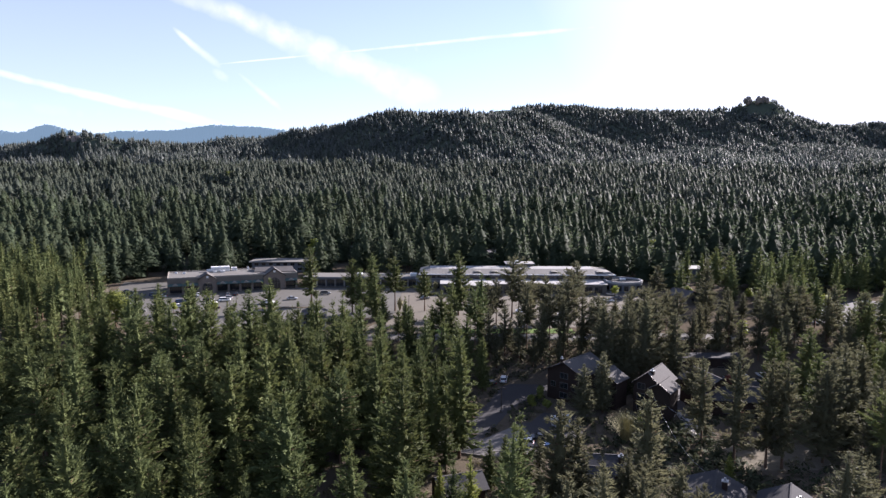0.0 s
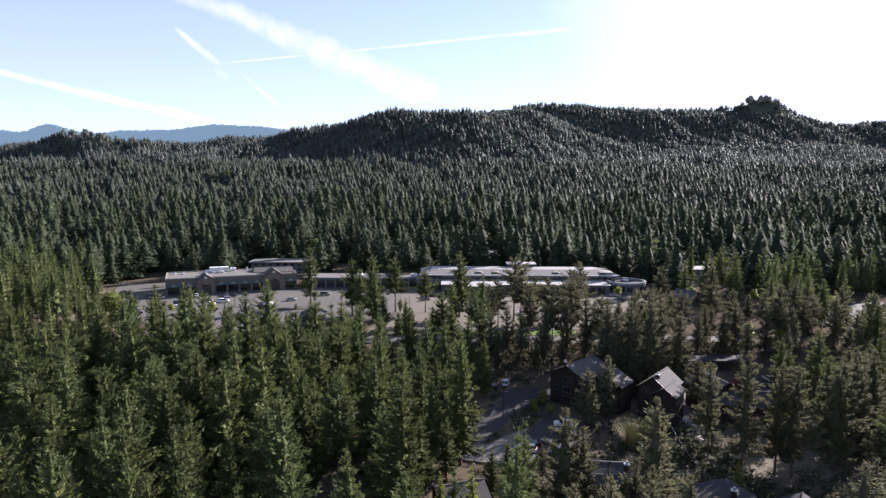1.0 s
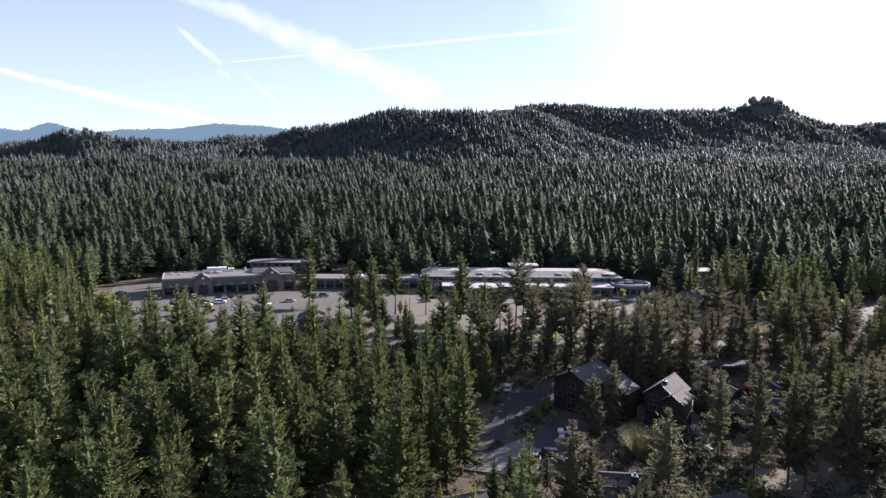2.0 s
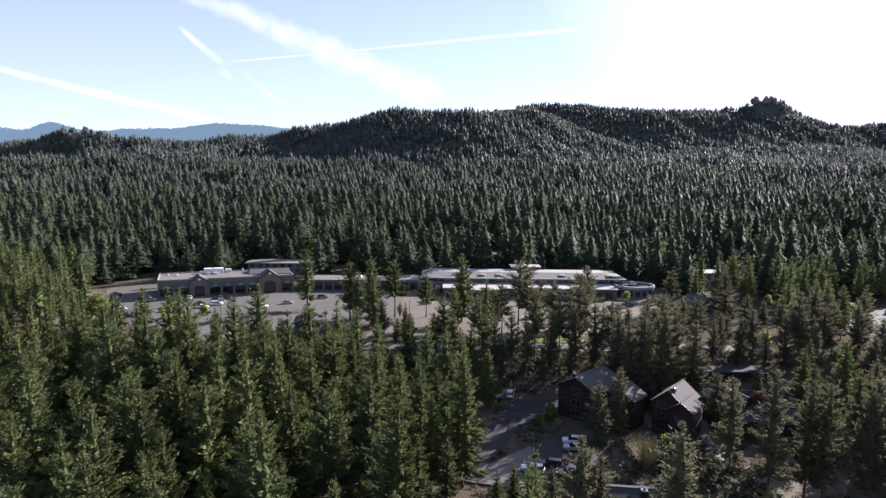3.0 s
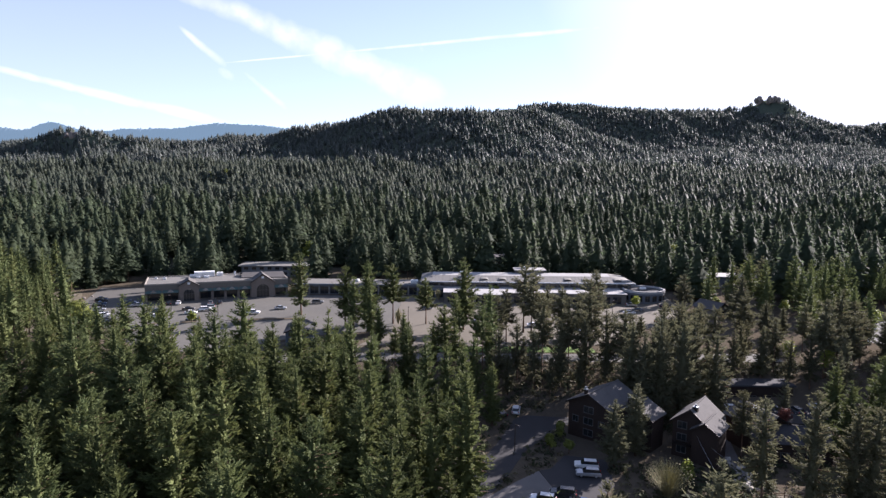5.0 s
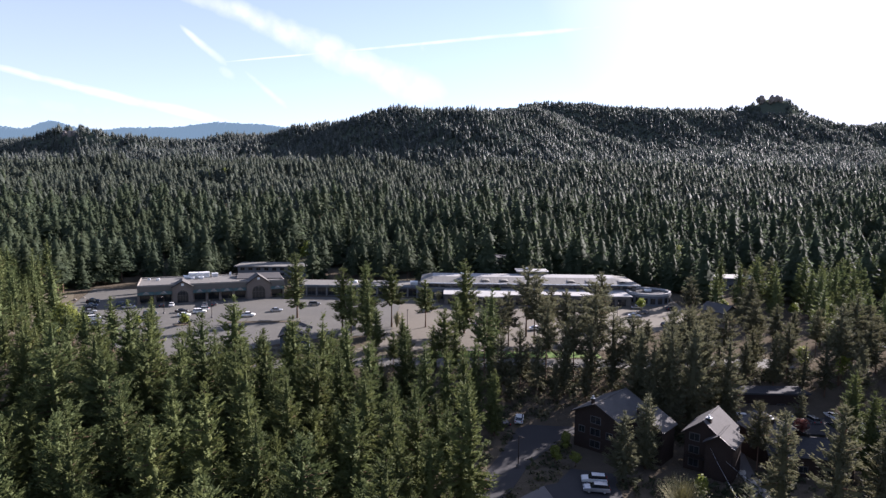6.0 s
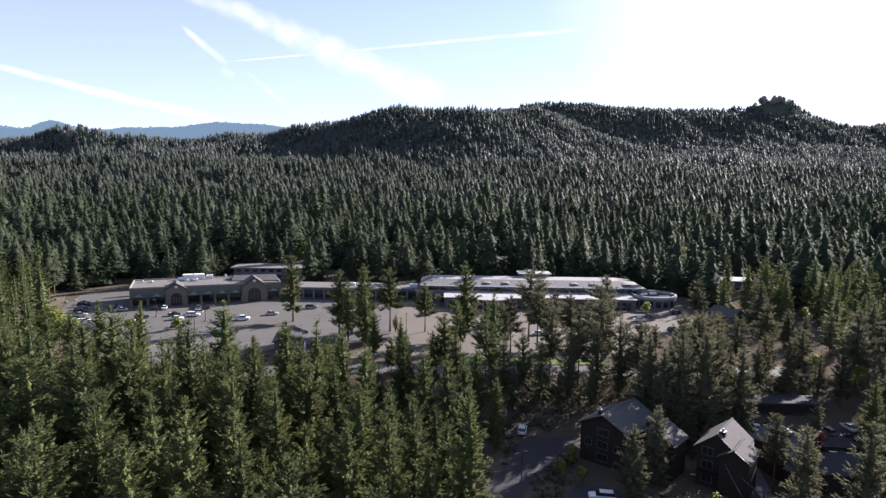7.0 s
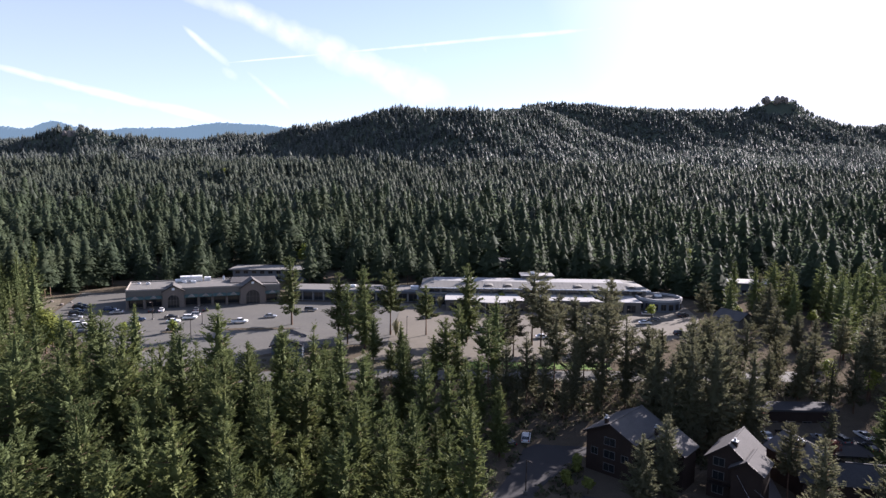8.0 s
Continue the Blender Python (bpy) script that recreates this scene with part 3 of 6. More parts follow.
def plant_far():
    kinds = []
    for i in range(6):
        _, c = layered_pine(22, 0.03, float(rng.uniform(7.6, 10.0)), 2, 4, 38, 3.9)
        kinds.append((([], []), c, 22))
    gx, gy = scatter(8.4, 980, 1780, 60, 0.8)
    sx, sy = scatter(12.5, 1180, 1660, 0, 0.9)
    gx, gy = np.concatenate([gx, sx]), np.concatenate([gy, sy])
    crest = np.where(gx < 160, 1340, 1650)
    ok = (gy < crest) & (np.hypot(gx - 772, gy - 1583) > 36) & (np.hypot(gx + 672, gy - 1166) > 14) & (rng.random(len(gx)) < 0.97)
    gx, gy = gx[ok], gy[ok]
    h = rng.triangular(6, 10, 17, len(gx)) * np.where(gy > 1150, 0.9, 1.1) * stand(gx, gy)
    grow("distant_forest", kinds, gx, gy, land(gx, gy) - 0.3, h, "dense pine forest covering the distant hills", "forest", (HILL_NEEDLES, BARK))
    kinds = []
    for i in range(8):
        t, c = layered_pine(23, float(rng.uniform(0.03, 0.12)), float(rng.uniform(7.0, 9.0)), 4, 5, 90, 2.3)
        kinds.append((t, c, 23))
    gx, gy = scatter(9.6, 470, 990, 40, 0.8)
    ok = rng.random(len(gx)) < 0.95 * np.clip((gy - 470) / 170, 0, 1)
    gx, gy = gx[ok], gy[ok]
    h = rng.triangular(11, 17, 24, len(gx)) * stand(gx, gy)
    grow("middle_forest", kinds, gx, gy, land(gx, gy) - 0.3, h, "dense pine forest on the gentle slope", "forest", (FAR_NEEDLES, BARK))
    kinds = []
    for i in range(10):
        t, c = layered_pine(24, (0.03, 0.06, 0.1, 0.05, 0.2, 0.04, 0.12, 0.28, 0.06, 0.08)[i], float(rng.uniform(5.6, 7.4)), 7, 6, 340, 1.3)
        kinds.append((t, c, 24))
    gx, gy = scatter(10.2, 300, 640, 30, 0.8)
    ok = ~open_ground(gx, gy) & (rng.random(len(gx)) < 0.88 * np.clip((640 - gy) / 170, 0, 1))
    gx, gy = gx[ok], gy[ok]
    h = rng.triangular(12, 24, 30, len(gx)) * stand(gx, gy)
    grow("valley_forest", kinds, gx, gy, land(gx, gy) - 0.3, h, "tall dense pines around the car parks", "forest", (VALLEY_NEEDLES, BARK))


PINES = []
TINTED = {}


def make_pines():
    shapes = [dict(bare=0.05, wide=4.4, levels=31, per=6.2, point=0.78, ragged=0.24, hollow=0.32, body=0.46), dict(bare=0.1, wide=4.6, levels=28, per=5.8, ragged=0.32, point=0.7, hollow=0.3, body=0.42),
              dict(bare=0.2, wide=4.4, levels=27, per=5.4, ragged=0.36, point=0.6, hollow=0.25, gaps=0.1, body=0.28), dict(bare=0.03, wide=4.5, per=6.2, point=0.88, ragged=0.22, hollow=0.32, body=0.46),
              dict(bare=0.07, wide=4.3, levels=29, per=5.8, point=0.68, ragged=0.3, hollow=0.3, body=0.44), dict(bare=0.4, wide=4.6, levels=24, per=5.4, ragged=0.4, point=0.58, hollow=0.25, gaps=0.1, body=0.26),
              dict(bare=0.5, wide=4.4, levels=20, per=5.2, ragged=0.44, point=0.5, hollow=0.25, gaps=0.12, body=0.22), dict(bare=0.18, wide=4.2, levels=27, per=5.4, point=0.72, ragged=0.36, hollow=0.3, gaps=0.06, body=0.3)]
    for s in shapes:
        t, c = pine_arrays(**s)
        PINES.append((mesh_from("trunk", *t, BARK), mesh_from("crown", *c, NEEDLES)))


def pine(x, y, h, kind, fat=1.0, group="pines of the near forest", label="tall green pine with ragged crown and bare lower trunk", needles=None):
    z = float(land(x, y))
    s = h / 24
    root = empty("pine_tree", pose(x, y, z - 0.1, 0, 0, rng.uniform(0, 360)) @ Matrix.Diagonal((s * fat, s * fat, s, 1)), label, "pine tree", group)
    t, c = PINES[kind]
    part("trunk", t, BARK, root)
    if needles:
        if (kind, needles.name) not in TINTED:
            TINTED[kind, needles.name] = c.copy()
            TINTED[kind, needles.name].materials[0] = needles
        c = TINTED[kind, needles.name]
    part("crown", c, needles or NEEDLES, root)
    return root


# known trees: x, y, height of the top over the car park's level, kind, girth
NEAR_PINES = [
    (-22.5, 90.4, 21.8, 1, 1.1), (-6.0, 98.5, 21.0, 0, 1.1), (-33.6, 83.6, 18.4, 3, 1.0), (-5.8, 120, 14.2, 3, 1.1), (-19.4, 126, 10.2, 1, 1.1),
    (-27, 136.7, 18.5, 3, 1.1), (-31.6, 151.5, 15.6, 1, 1.0), (-45.8, 162, 10.3, 4, 1.0), (-48.9, 149, 5.2, 3, 1.0), (-4.6, 160, 7.6, 0, 1.0),
    (-0.9, 152, 9.0, 4, 1.0), (4.35, 125.8, 21.2, 1, 1.0), (34.7, 146.5, 8.2, 1, 1.3), (40.8, 152.5, 9.5, 4, 1.3), (9.8, 113, 3.6, 3, 1.2),
    (-1.5, 124, 13, 1, 1.1), (-7.5, 127, 18, 3, 1.1), (-12, 121, 18, 0, 1.1), (-3.5, 113, 9, 1, 1.1), (-12.5, 134, 19, 1, 1.1), (-4, 133.5, 14, 7, 1.1), (-9, 106, 14, 1, 1.1), (1.5, 118.5, 7, 7, 1.1), (13, 118, 2.5, 1, 1.1), (20, 119, 1.5, 7, 1.1),
]
FRONT_PINES = [
    (18, 88, 20.0, 1, 1.1), (9.5, 76, 21.0, 3, 1.0), (21, 74, 17, 0, 1.0), (26.5, 77, 15, 4, 1.0), (34, 76, 13.5, 1, 1.0), (14.5, 81, 12, 3, 1.1),
    (-4, 79, 15, 4, 1.0), (2.5, 84, 13, 3, 1.0), (56, 82, 15, 4, 1.2), (48, 79, 10, 1, 1.0), (63, 90, 12, 1, 1.1), (40, 84, 8, 3, 1.0), (-12, 86, 15, 3, 1.1),
    (20.5, 88, 17.3, 1, 1.0), (24.4, 88, 12.4, 3, 1.0), (27.7, 88, 12.8, 0, 1.0), (12.1, 88, 18.2, 3, 1.0), (33.5, 96, 18.8, 1, 1.0), (30.6, 89, 11.4, 1, 1.1), (36.5, 90, 9.5, 4, 1.1), (23, 83, 11.5, 1, 1.1), (17.5, 80, 13, 4, 1.1), (29.5, 82, 9.5, 0, 1.1), (40.5, 93, 4.5, 7, 1.0), (68.7, 96, 8.5, 3, 1.0),
]
RIGHT_PINES = [
    (57.5, 133, 13.5, 2, 1.05), (60, 123, 18.2, 2, 1.0), (66, 122, 16.5, 2, 1.0), (69.0, 121.5, 16.4, 2, 1.05), (79, 124.5, 15, 1, 1.1), (91.5, 146, 6.8, 1, 1.2), (82, 128, 16, 1, 1.1), (88, 133, 17, 0, 1.1), (95, 138, 15, 1, 1.1),
    (90, 124, 14, 3, 1.1), (100, 130, 16, 1, 1.1), (51, 169, 19.5, 1, 1.0), (54, 177, 21, 0, 1.0), (57, 172, 20, 1, 1.0), (61, 175.5, 19, 4, 1.0), (65.5, 173, 16, 1, 1.0), (47.5, 170, 16, 4, 1.1), (47, 178, 17, 1, 1.1), (48, 188, 17.5, 5, 1.1), (62, 188, 19, 5, 1.1),
]
BACK_PINES = [
    (56.8, 191.3, 13.2, 1, 1.0), (112.6, 202.4, 21.3, 7, 1.1), (103, 192.3, 20.2, 5, 0.95), (106.5, 231, 12.8, 1, 1.3), (87.3, 204, 12, 7, 1.1), (90.6, 194.4, 14.5, 6, 1.0), (82, 196, 13.5, 1, 1.0), (74, 195, 17, 6, 1.0),
    (69, 196, 15, 6, 1.0), (92.5, 199, 13.5, 1, 0.9), (107, 198, 18, 2, 1.0), (110, 192, 16, 5, 1.0), (124, 198.7, 17, 7, 1.1), (120.5, 207.8, 17, 5, 1.1), (117, 199, 15.5, 6, 1.0), (109.3, 214, 15, 5, 0.8), (113, 233, 10.5, 1, 1.2),
    (104.4, 244.3, 19.3, 1, 1.3), (119, 281, 17.3, 1, 1.3), (133, 288.5, 21, 1, 1.3), (109, 262, 11.5, 0, 1.1), (130, 206, 18, 1, 1.1), (134, 196, 17, 5, 1.1), (78, 191, 12, 7, 1.0), (86, 192, 13, 1, 1.0), (97, 188, 14, 7, 0.9), (71, 191, 11, 1, 0.9), (92, 189, 11, 7, 0.9), (103, 184, 13, 7, 1.0), (98, 178, 10, 7, 0.9),
    (120, 182, 15, 1, 1.0), (114, 176, 12, 1, 1.0), (112, 164, 11, 3, 1.0), (104, 160, 10, 1, 1.1), (98, 154, 9, 0, 1.0), (80.9, 170.2, 5.1, 7, 1.0), (62.4, 151.5, 8.5, 5, 0.9),
]
BANK_PINES = [
    (20, 190, 15, 7, 1.05), (27, 193, 20, 5, 1.05), (34, 192, 20, 5, 1.05), (40, 194, 21.5, 5, 1.05), (15, 187, 14, 7, 1.05), (8, 180, 13, 1, 1.05), (5, 171, 14, 0, 1.05), (1, 165, 15, 1, 1.05), (-4, 173, 14, 4, 1.05),
    (24, 187, 13, 7, 1.05), (31, 187.5, 16, 1, 1.0), (38, 189.5, 17, 7, 1.05), (11, 194, 17, 6, 1.05), (44, 191, 18.5, 7, 1.05), (17, 184, 7.5, 1, 1.0), (28, 184.5, 7, 7, 1.0), (36, 186, 8, 1, 1.0), (43, 187.5, 9, 7, 1.0), (12, 184, 8, 7, 1.0), (22, 194, 9, 1, 1.0), (33, 196, 9, 7, 1.0), (51, 195, 15.5, 5, 1.05), (57, 186, 20, 5, 1.05), (64, 193, 19, 6, 1.05), (-9, 181, 15, 1, 1.05),
]
# pines along the upper road, in front of the shops
ROAD_PINES = [
    (6.8, 238, 25, 1, 1.15), (-53.5, 258, 24, 2, 1.2), (-27, 245, 23, 1, 1.15), (-34, 240, 21.5, 2, 1.2), (-18, 246, 21.5, 5, 1.15), (-6.3, 246, 16.5, 5, 1.3), (-24, 228, 19, 1, 1.1), (-30, 233, 19, 2, 1.1),
    (10, 205.5, 13, 6, 1.0), (4, 224, 15, 2, 1.1), (16, 212, 17, 5, 1.1), (-12, 213, 12, 3, 1.1), (5, 214, 12, 6, 1.0), (-20, 216, 13, 1, 1.1),
]
VERGE_PINES = [
    (27, 235, 23, 6, 1.25), (28.3, 225, 21.5, 5, 1.2), (14.4, 225, 15, 6, 1.2), (20, 222, 17, 5, 1.2), (37.6, 222, 18, 5, 1.2), (52, 238, 21, 5, 1.25), (41, 215, 17, 5, 1.2), (47, 224, 20, 6, 1.2),
    (52, 214.5, 11, 6, 1.2), (60.7, 215.5, 10.5, 5, 1.2), (29, 213, 16, 6, 1.1), (34, 231, 17, 5, 1.2), (63.2, 225, 7.5, 5, 1.2), (78.5, 216, 13.5, 5, 1.2), (92, 216, 17, 5, 1.2), (91, 262, 16.5, 5, 1.2),
    (74.8, 220.5, 12.3, 5, 1.2), (80.7, 221, 13.5, 5, 1.1),
]
LEFT_PINES = [
    (-63, 156, 26, 1, 1.0), (-56.3, 150, 25, 2, 1.02), (-46, 150, 25, 4, 1.0), (-45.6, 168, 25, 1, 1.1), (-26, 165, 22, 3, 1.02), (-78, 160, 23.5, 1, 1.02), (-60, 138, 25, 0, 1.02), (-75, 150, 24.5, 4, 1.02),
    (-16, 165, 17, 1, 1.02), (-46, 140, 24, 3, 1.02), (-34, 150, 22, 1, 1.02), (-25, 131, 20, 0, 1.02), (-33, 135, 20.5, 4, 1.02), (-47, 160, 19.5, 3, 1.02), (-35, 176, 19, 1, 1.02), (-23, 180, 17, 4, 1.02),
    (-80, 175, 19, 1, 1.02), (-33, 118, 22, 1, 1.02), (-45, 118, 22, 3, 1.02),
]


def plant_near():
    make_pines()
    placed = []
    for rows, slim in ((NEAR_PINES, 0.88), (FRONT_PINES, 0.94), (RIGHT_PINES, 0.88), (BACK_PINES, 0.95), (BANK_PINES, 0.82), (ROAD_PINES, 0.92), (VERGE_PINES, 0.86), (LEFT_PINES, 0.86)):
        for x, y, top, kind, fat in rows:
            # right of x = 14 the needles take the glare-toned olive colour
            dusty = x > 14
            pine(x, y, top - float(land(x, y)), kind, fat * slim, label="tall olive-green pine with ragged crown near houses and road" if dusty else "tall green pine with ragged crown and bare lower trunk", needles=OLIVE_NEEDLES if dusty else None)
            placed.append((x, y))
    for x, y, top in ((5.1, 88, 11.5), (0.5, 104, 3.0), (54, 112, 2.0)):
        pine(x, y, top - float(land(x, y)), 3, 0.85, label="young conifer with yellow-green needles among darker pines", needles=YOUNG_NEEDLES)
        placed.append((x, y))
    pine(122.5, 363, 18, 5, 1.2, label="pale yellowish sunlit pine before the wooded slope", needles=YOUNG_NEEDLES)
    gx, gy = scatter(7.9, 70, 206, 0)
    rest = []
    singles = 0
    for i in np.argsort(gy):
        x, y = float(gx[i]), float(gy[i])
        if abs(x) > 0.72 * y + 10 or open_ground(x, y) or (y < 118 and -16 < x < 70) or (y < 172 and 12 < x < 78) or (y > 184 and 44 < x < 104):
            continue
        if min(math.hypot(x - a, y - b) for a, b in placed) < (4.3 if x < -16 else 4.9):
            continue
        placed.append((x, y))
        h = rng.uniform(19, 29) if x < -24 else rng.uniform(15, 25)
        if y > 163:
            h = rng.uniform(11, 18) if x < 0 else rng.uniform(13, 22)
        if y < 105:
            h *= 0.92 if x < -16 else 0.8
        if singles < 175:
            pine(x, y, h, int(rng.integers(0, 6 if x < 20 else 8)), rng.uniform(0.75, 1.0) if x < 0 else rng.uniform(0.78, 1.05))
            singles += 1
        else:
            rest.append((x, y, h))
    kinds = []
    for i in range(6):
        t, c = pine_arrays(bare=(0.12, 0.2, 0.3, 0.15, 0.35, 0.1)[i], wide=4.0, levels=24, per=5.4, size=0.8, nodes_per_m=1.3, point=0.75, body=0.5)
        kinds.append((t, c, 24))
    fx, fy = scatter(8.6, 207, 302, 0)
    for x, y in zip(fx.tolist(), fy.tolist()):
        if not open_ground(x, y) and math.hypot(x - 98, y - 201) > 9 and (x < -0.66 * (y - 42) or (x > 116 and rng.random() < 0.66) or (x > 100 and y > 245 and rng.random() < 0.5)) and min(math.hypot(x - a, y - b) for a, b in placed) > 5:
            rest.append((x, y, rng.uniform(14, 23) if x > 0 else rng.uniform(14, 25)))
    x, y, h = (np.array(c) for c in zip(*rest))
    grow("near_forest", kinds, x, y, land(x, y) - 0.1, h, "tall pines crowding the slope below the road", "forest", (NEEDLES, BARK))


def plant_brush():
    """Low olive-brown brush and saplings under the pines."""
    x, y = scatter(3.0, 100, 216, 0)
    ok = (np.abs(x) < 0.72 * y + 8) & (rng.random(len(x)) < np.where((y > 168) & (x > -20), 0.95, 0.7))
    for poly in PAVED:
        ok &= ~inside(poly, x, y)
    x, y = x[ok], y[ok]
    vs, fs, off = [], [], 0
    for a, b, z in zip(x, y, land(x, y)):
        r = rng.uniform(0.7, 2.1) if 172 < b < 200 and a > -20 else rng.uniform(0.4, 1.4)
        n = 30
        d = rng.normal(0, 1, (n, 3))
        d /= np.linalg.norm(d, axis=1, keepdims=True)
        d[:, 2] = np.abs(d[:, 2])
        v, f = tufts(np.array([a, b, z]) + d * r * np.array([1, 1, 0.8]) * rng.uniform(0.55, 1, (n, 1)), d, np.full(n, r * 0.36), 1, 0.6, 0.8)
        vs.append(v)
        fs.append(f + off)
        off += len(v)
    me = mesh_from("brush", np.concatenate(vs), np.concatenate(fs), BRUSH)
    tagged(part("brush", me, BRUSH), "low olive-brown brush on the forest floor", "brush", kind="stuff")
    # thick dark shrubs round the houses
    x, y = scatter(2.3, 96, 200, 0)
    thick = (x > 40) & (x < 62) & (y > 108) & (y < 146)
    ok = (x > 8) & (x < 100) & (rng.random(len(x)) < np.where(thick, 0.95, 0.62 + 0.3 * np.sin(x * 0.4) * np.sin(y * 0.35)))
    for poly in PAVED + [[(61, 123.5), (84, 123.5), (84, 136), (61, 136)], [(36, 94), (70, 90), (70, 112), (38, 113)]]:
        ok &= ~inside(poly, x, y)
    vs, fs, off = [], [], 0
    for a, b, z in zip(x[ok], y[ok], land(x[ok], y[ok])):
        r = rng.uniform(1.0, 2.3) if 40 < a < 62 and 108 < b < 146 else rng.uniform(0.6, 1.7)
        d = rng.normal(0, 1, (22, 3))
        d /= np.linalg.norm(d, axis=1, keepdims=True)
        d[:, 2] = np.abs(d[:, 2])
        v, f = tufts(np.array([a, b, z]) + d * r * np.array([1, 1, 0.9]) * rng.uniform(0.6, 1, (22, 1)), d, np.full(22, r * 0.5), 1, 0.6, 0.75)
        vs.append(v)
        fs.append(f + off)
        off += len(v)
    me = mesh_from("shrubbery", np.concatenate(vs), np.concatenate(fs), SHRUBS)
    tagged(part("shrubbery", me, SHRUBS), "thick dark green shrubbery round the houses", "shrubbery", kind="stuff")


PAVED = [BIG_LOT, PALE_LOT, SIDE_LOT, UPPER_ROAD, LOWER_ROAD, COURT, PARKING_BAY, BACK_LOT, FOOTPATH, [(27, 150), (48, 150), (48, 174), (27, 174)], [(47, 147), (61, 147), (61, 162), (47, 162)], [(63, 150), (86, 148), (86, 168), (63, 166)], [(22, 108), (42, 106), (44, 124), (22, 124)]]
plant_far()
plant_near()
plant_brush()


# ---- distance ----
def make_backdrop():
    """Blue far mountains beyond the forest; haze is put into their colour and glow."""
    m = bpy.data.materials.new("haze-blue distance")
    m.use_nodes = True
    nt = m.node_tree
    p = nt.nodes["Principled BSDF"]
    # bluish base and weak emission paint the haze over the mountains
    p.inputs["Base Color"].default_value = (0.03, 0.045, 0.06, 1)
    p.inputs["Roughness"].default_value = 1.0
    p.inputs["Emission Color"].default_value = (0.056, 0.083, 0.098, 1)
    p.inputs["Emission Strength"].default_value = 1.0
    tops = [(-3400, 305), (-2950, 345), (-2800, 350), (-2690, 338), (-2630, 328), (-2580, 352), (-2510, 382), (-2450, 388), (-2390, 370), (-2300, 338), (-2150, 330), (-1980, 352), (-1900, 344), (-1800, 356),
            (-1700, 350), (-1600, 366), (-1480, 384), (-1400, 388), (-1280, 380), (-1150, 378), (-1020, 362), (-800, 318), (-500, 230), (-200, 120)]
    xs = np.arange(-3400, -200, 7.0)
    z = np.interp(xs, [t[0] for t in tops], [t[1] for t in tops])
    z = np.convolve(np.pad(z, 7, mode="edge"), np.ones(15) / 15, "valid")[:len(xs)] + np.abs(rng.normal(0, 4.0, len(xs)))
    low = np.stack([xs, np.full(len(xs), 3850.0), np.full(len(xs), -20.0)], -1)
    high = np.stack([xs, np.full(len(xs), 4000.0), z], -1)
    back = np.stack([xs, np.full(len(xs), 4300.0), np.full(len(xs), -20.0)], -1)
    n = len(xs)
    i = np.arange(n - 1)
    f = np.concatenate([np.stack([i, i + 1, n + i + 1, n + i], -1), np.stack([n + i, n + i + 1, 2 * n + i + 1, 2 * n + i], -1)])
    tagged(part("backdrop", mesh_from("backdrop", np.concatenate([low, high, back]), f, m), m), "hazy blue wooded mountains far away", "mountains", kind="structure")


make_backdrop()


# ---- building materials ----
STUCCO = material("grey-brown stucco", (0.128, 0.121, 0.104), 0.9, vary=((0.25, 0.4, (0.115, 0.10, 0.085)), (3, 0.3, (0.165, 0.143, 0.122))), bump=(18, 0.2, 0.02))
STONE = material("tan stone facing", (0.16, 0.134, 0.11), 0.85, vary=((0.9, 0.5, (0.13, 0.108, 0.09)), (6, 0.4, (0.19, 0.16, 0.133))), bump=(8, 0.4, 0.03))
AWNING = material("dull green metal awning", (0.07, 0.11, 0.10), 0.5, vary=((0.5, 0.4, (0.09, 0.125, 0.115)),), metal=0.2)
FLAT_ROOF = material("grey gravel roofing", (0.15, 0.145, 0.132), 0.95, vary=((0.08, 0.5, (0.12, 0.115, 0.106)), (0.6, 0.5, (0.18, 0.172, 0.158)), (6, 0.3, (0.11, 0.105, 0.097))), bump=(20, 0.3, 0.03))
METAL_ROOF = material("pale grey standing-seam roof", (0.165, 0.16, 0.145), 0.75, vary=((0.15, 0.5, (0.165, 0.158, 0.145)), (2, 0.3, (0.225, 0.217, 0.2))), metal=0.05)
WHITE_ROOF = material("white roof membrane", (0.32, 0.313, 0.298), 0.8, vary=((0.12, 0.6, (0.25, 0.243, 0.232)), (1.5, 0.3, (0.42, 0.41, 0.395))))
CREAM = material("cream painted trim", (0.26, 0.235, 0.2), 0.7, vary=((0.8, 0.4, (0.22, 0.2, 0.17)),))
BLUE_WALL = material("slate blue siding", (0.075, 0.095, 0.115), 0.8, vary=((0.4, 0.4, (0.09, 0.11, 0.13)),))
GREY_WALL = material("grey-blue painted wall", (0.13, 0.143, 0.157), 0.8, vary=((0.4, 0.4, (0.11, 0.12, 0.13)),))
BROWN_WALL = material("dark brown wood siding", (0.036, 0.026, 0.022), 0.8, vary=((0.6, 0.5, (0.05, 0.036, 0.028)), (5, 0.4, (0.027, 0.02, 0.017))), bump=(6, 0.3, 0.03))
RED_WALL = material("dark red-brown wood siding", (0.055, 0.026, 0.021), 0.8, vary=((0.6, 0.5, (0.042, 0.022, 0.018)),), bump=(6, 0.3, 0.03))
SHINGLE = material("weathered grey shingles", (0.098, 0.093, 0.089), 0.9, vary=((0.4, 0.6, (0.07, 0.067, 0.064)), (4, 0.5, (0.125, 0.118, 0.112))), bump=(7, 0.5, 0.04))
DARK_ROOF = material("dark charcoal shingles", (0.05, 0.05, 0.053), 0.9, vary=((0.4, 0.5, (0.04, 0.04, 0.042)), (4, 0.5, (0.07, 0.07, 0.07))), bump=(7, 0.5, 0.04))
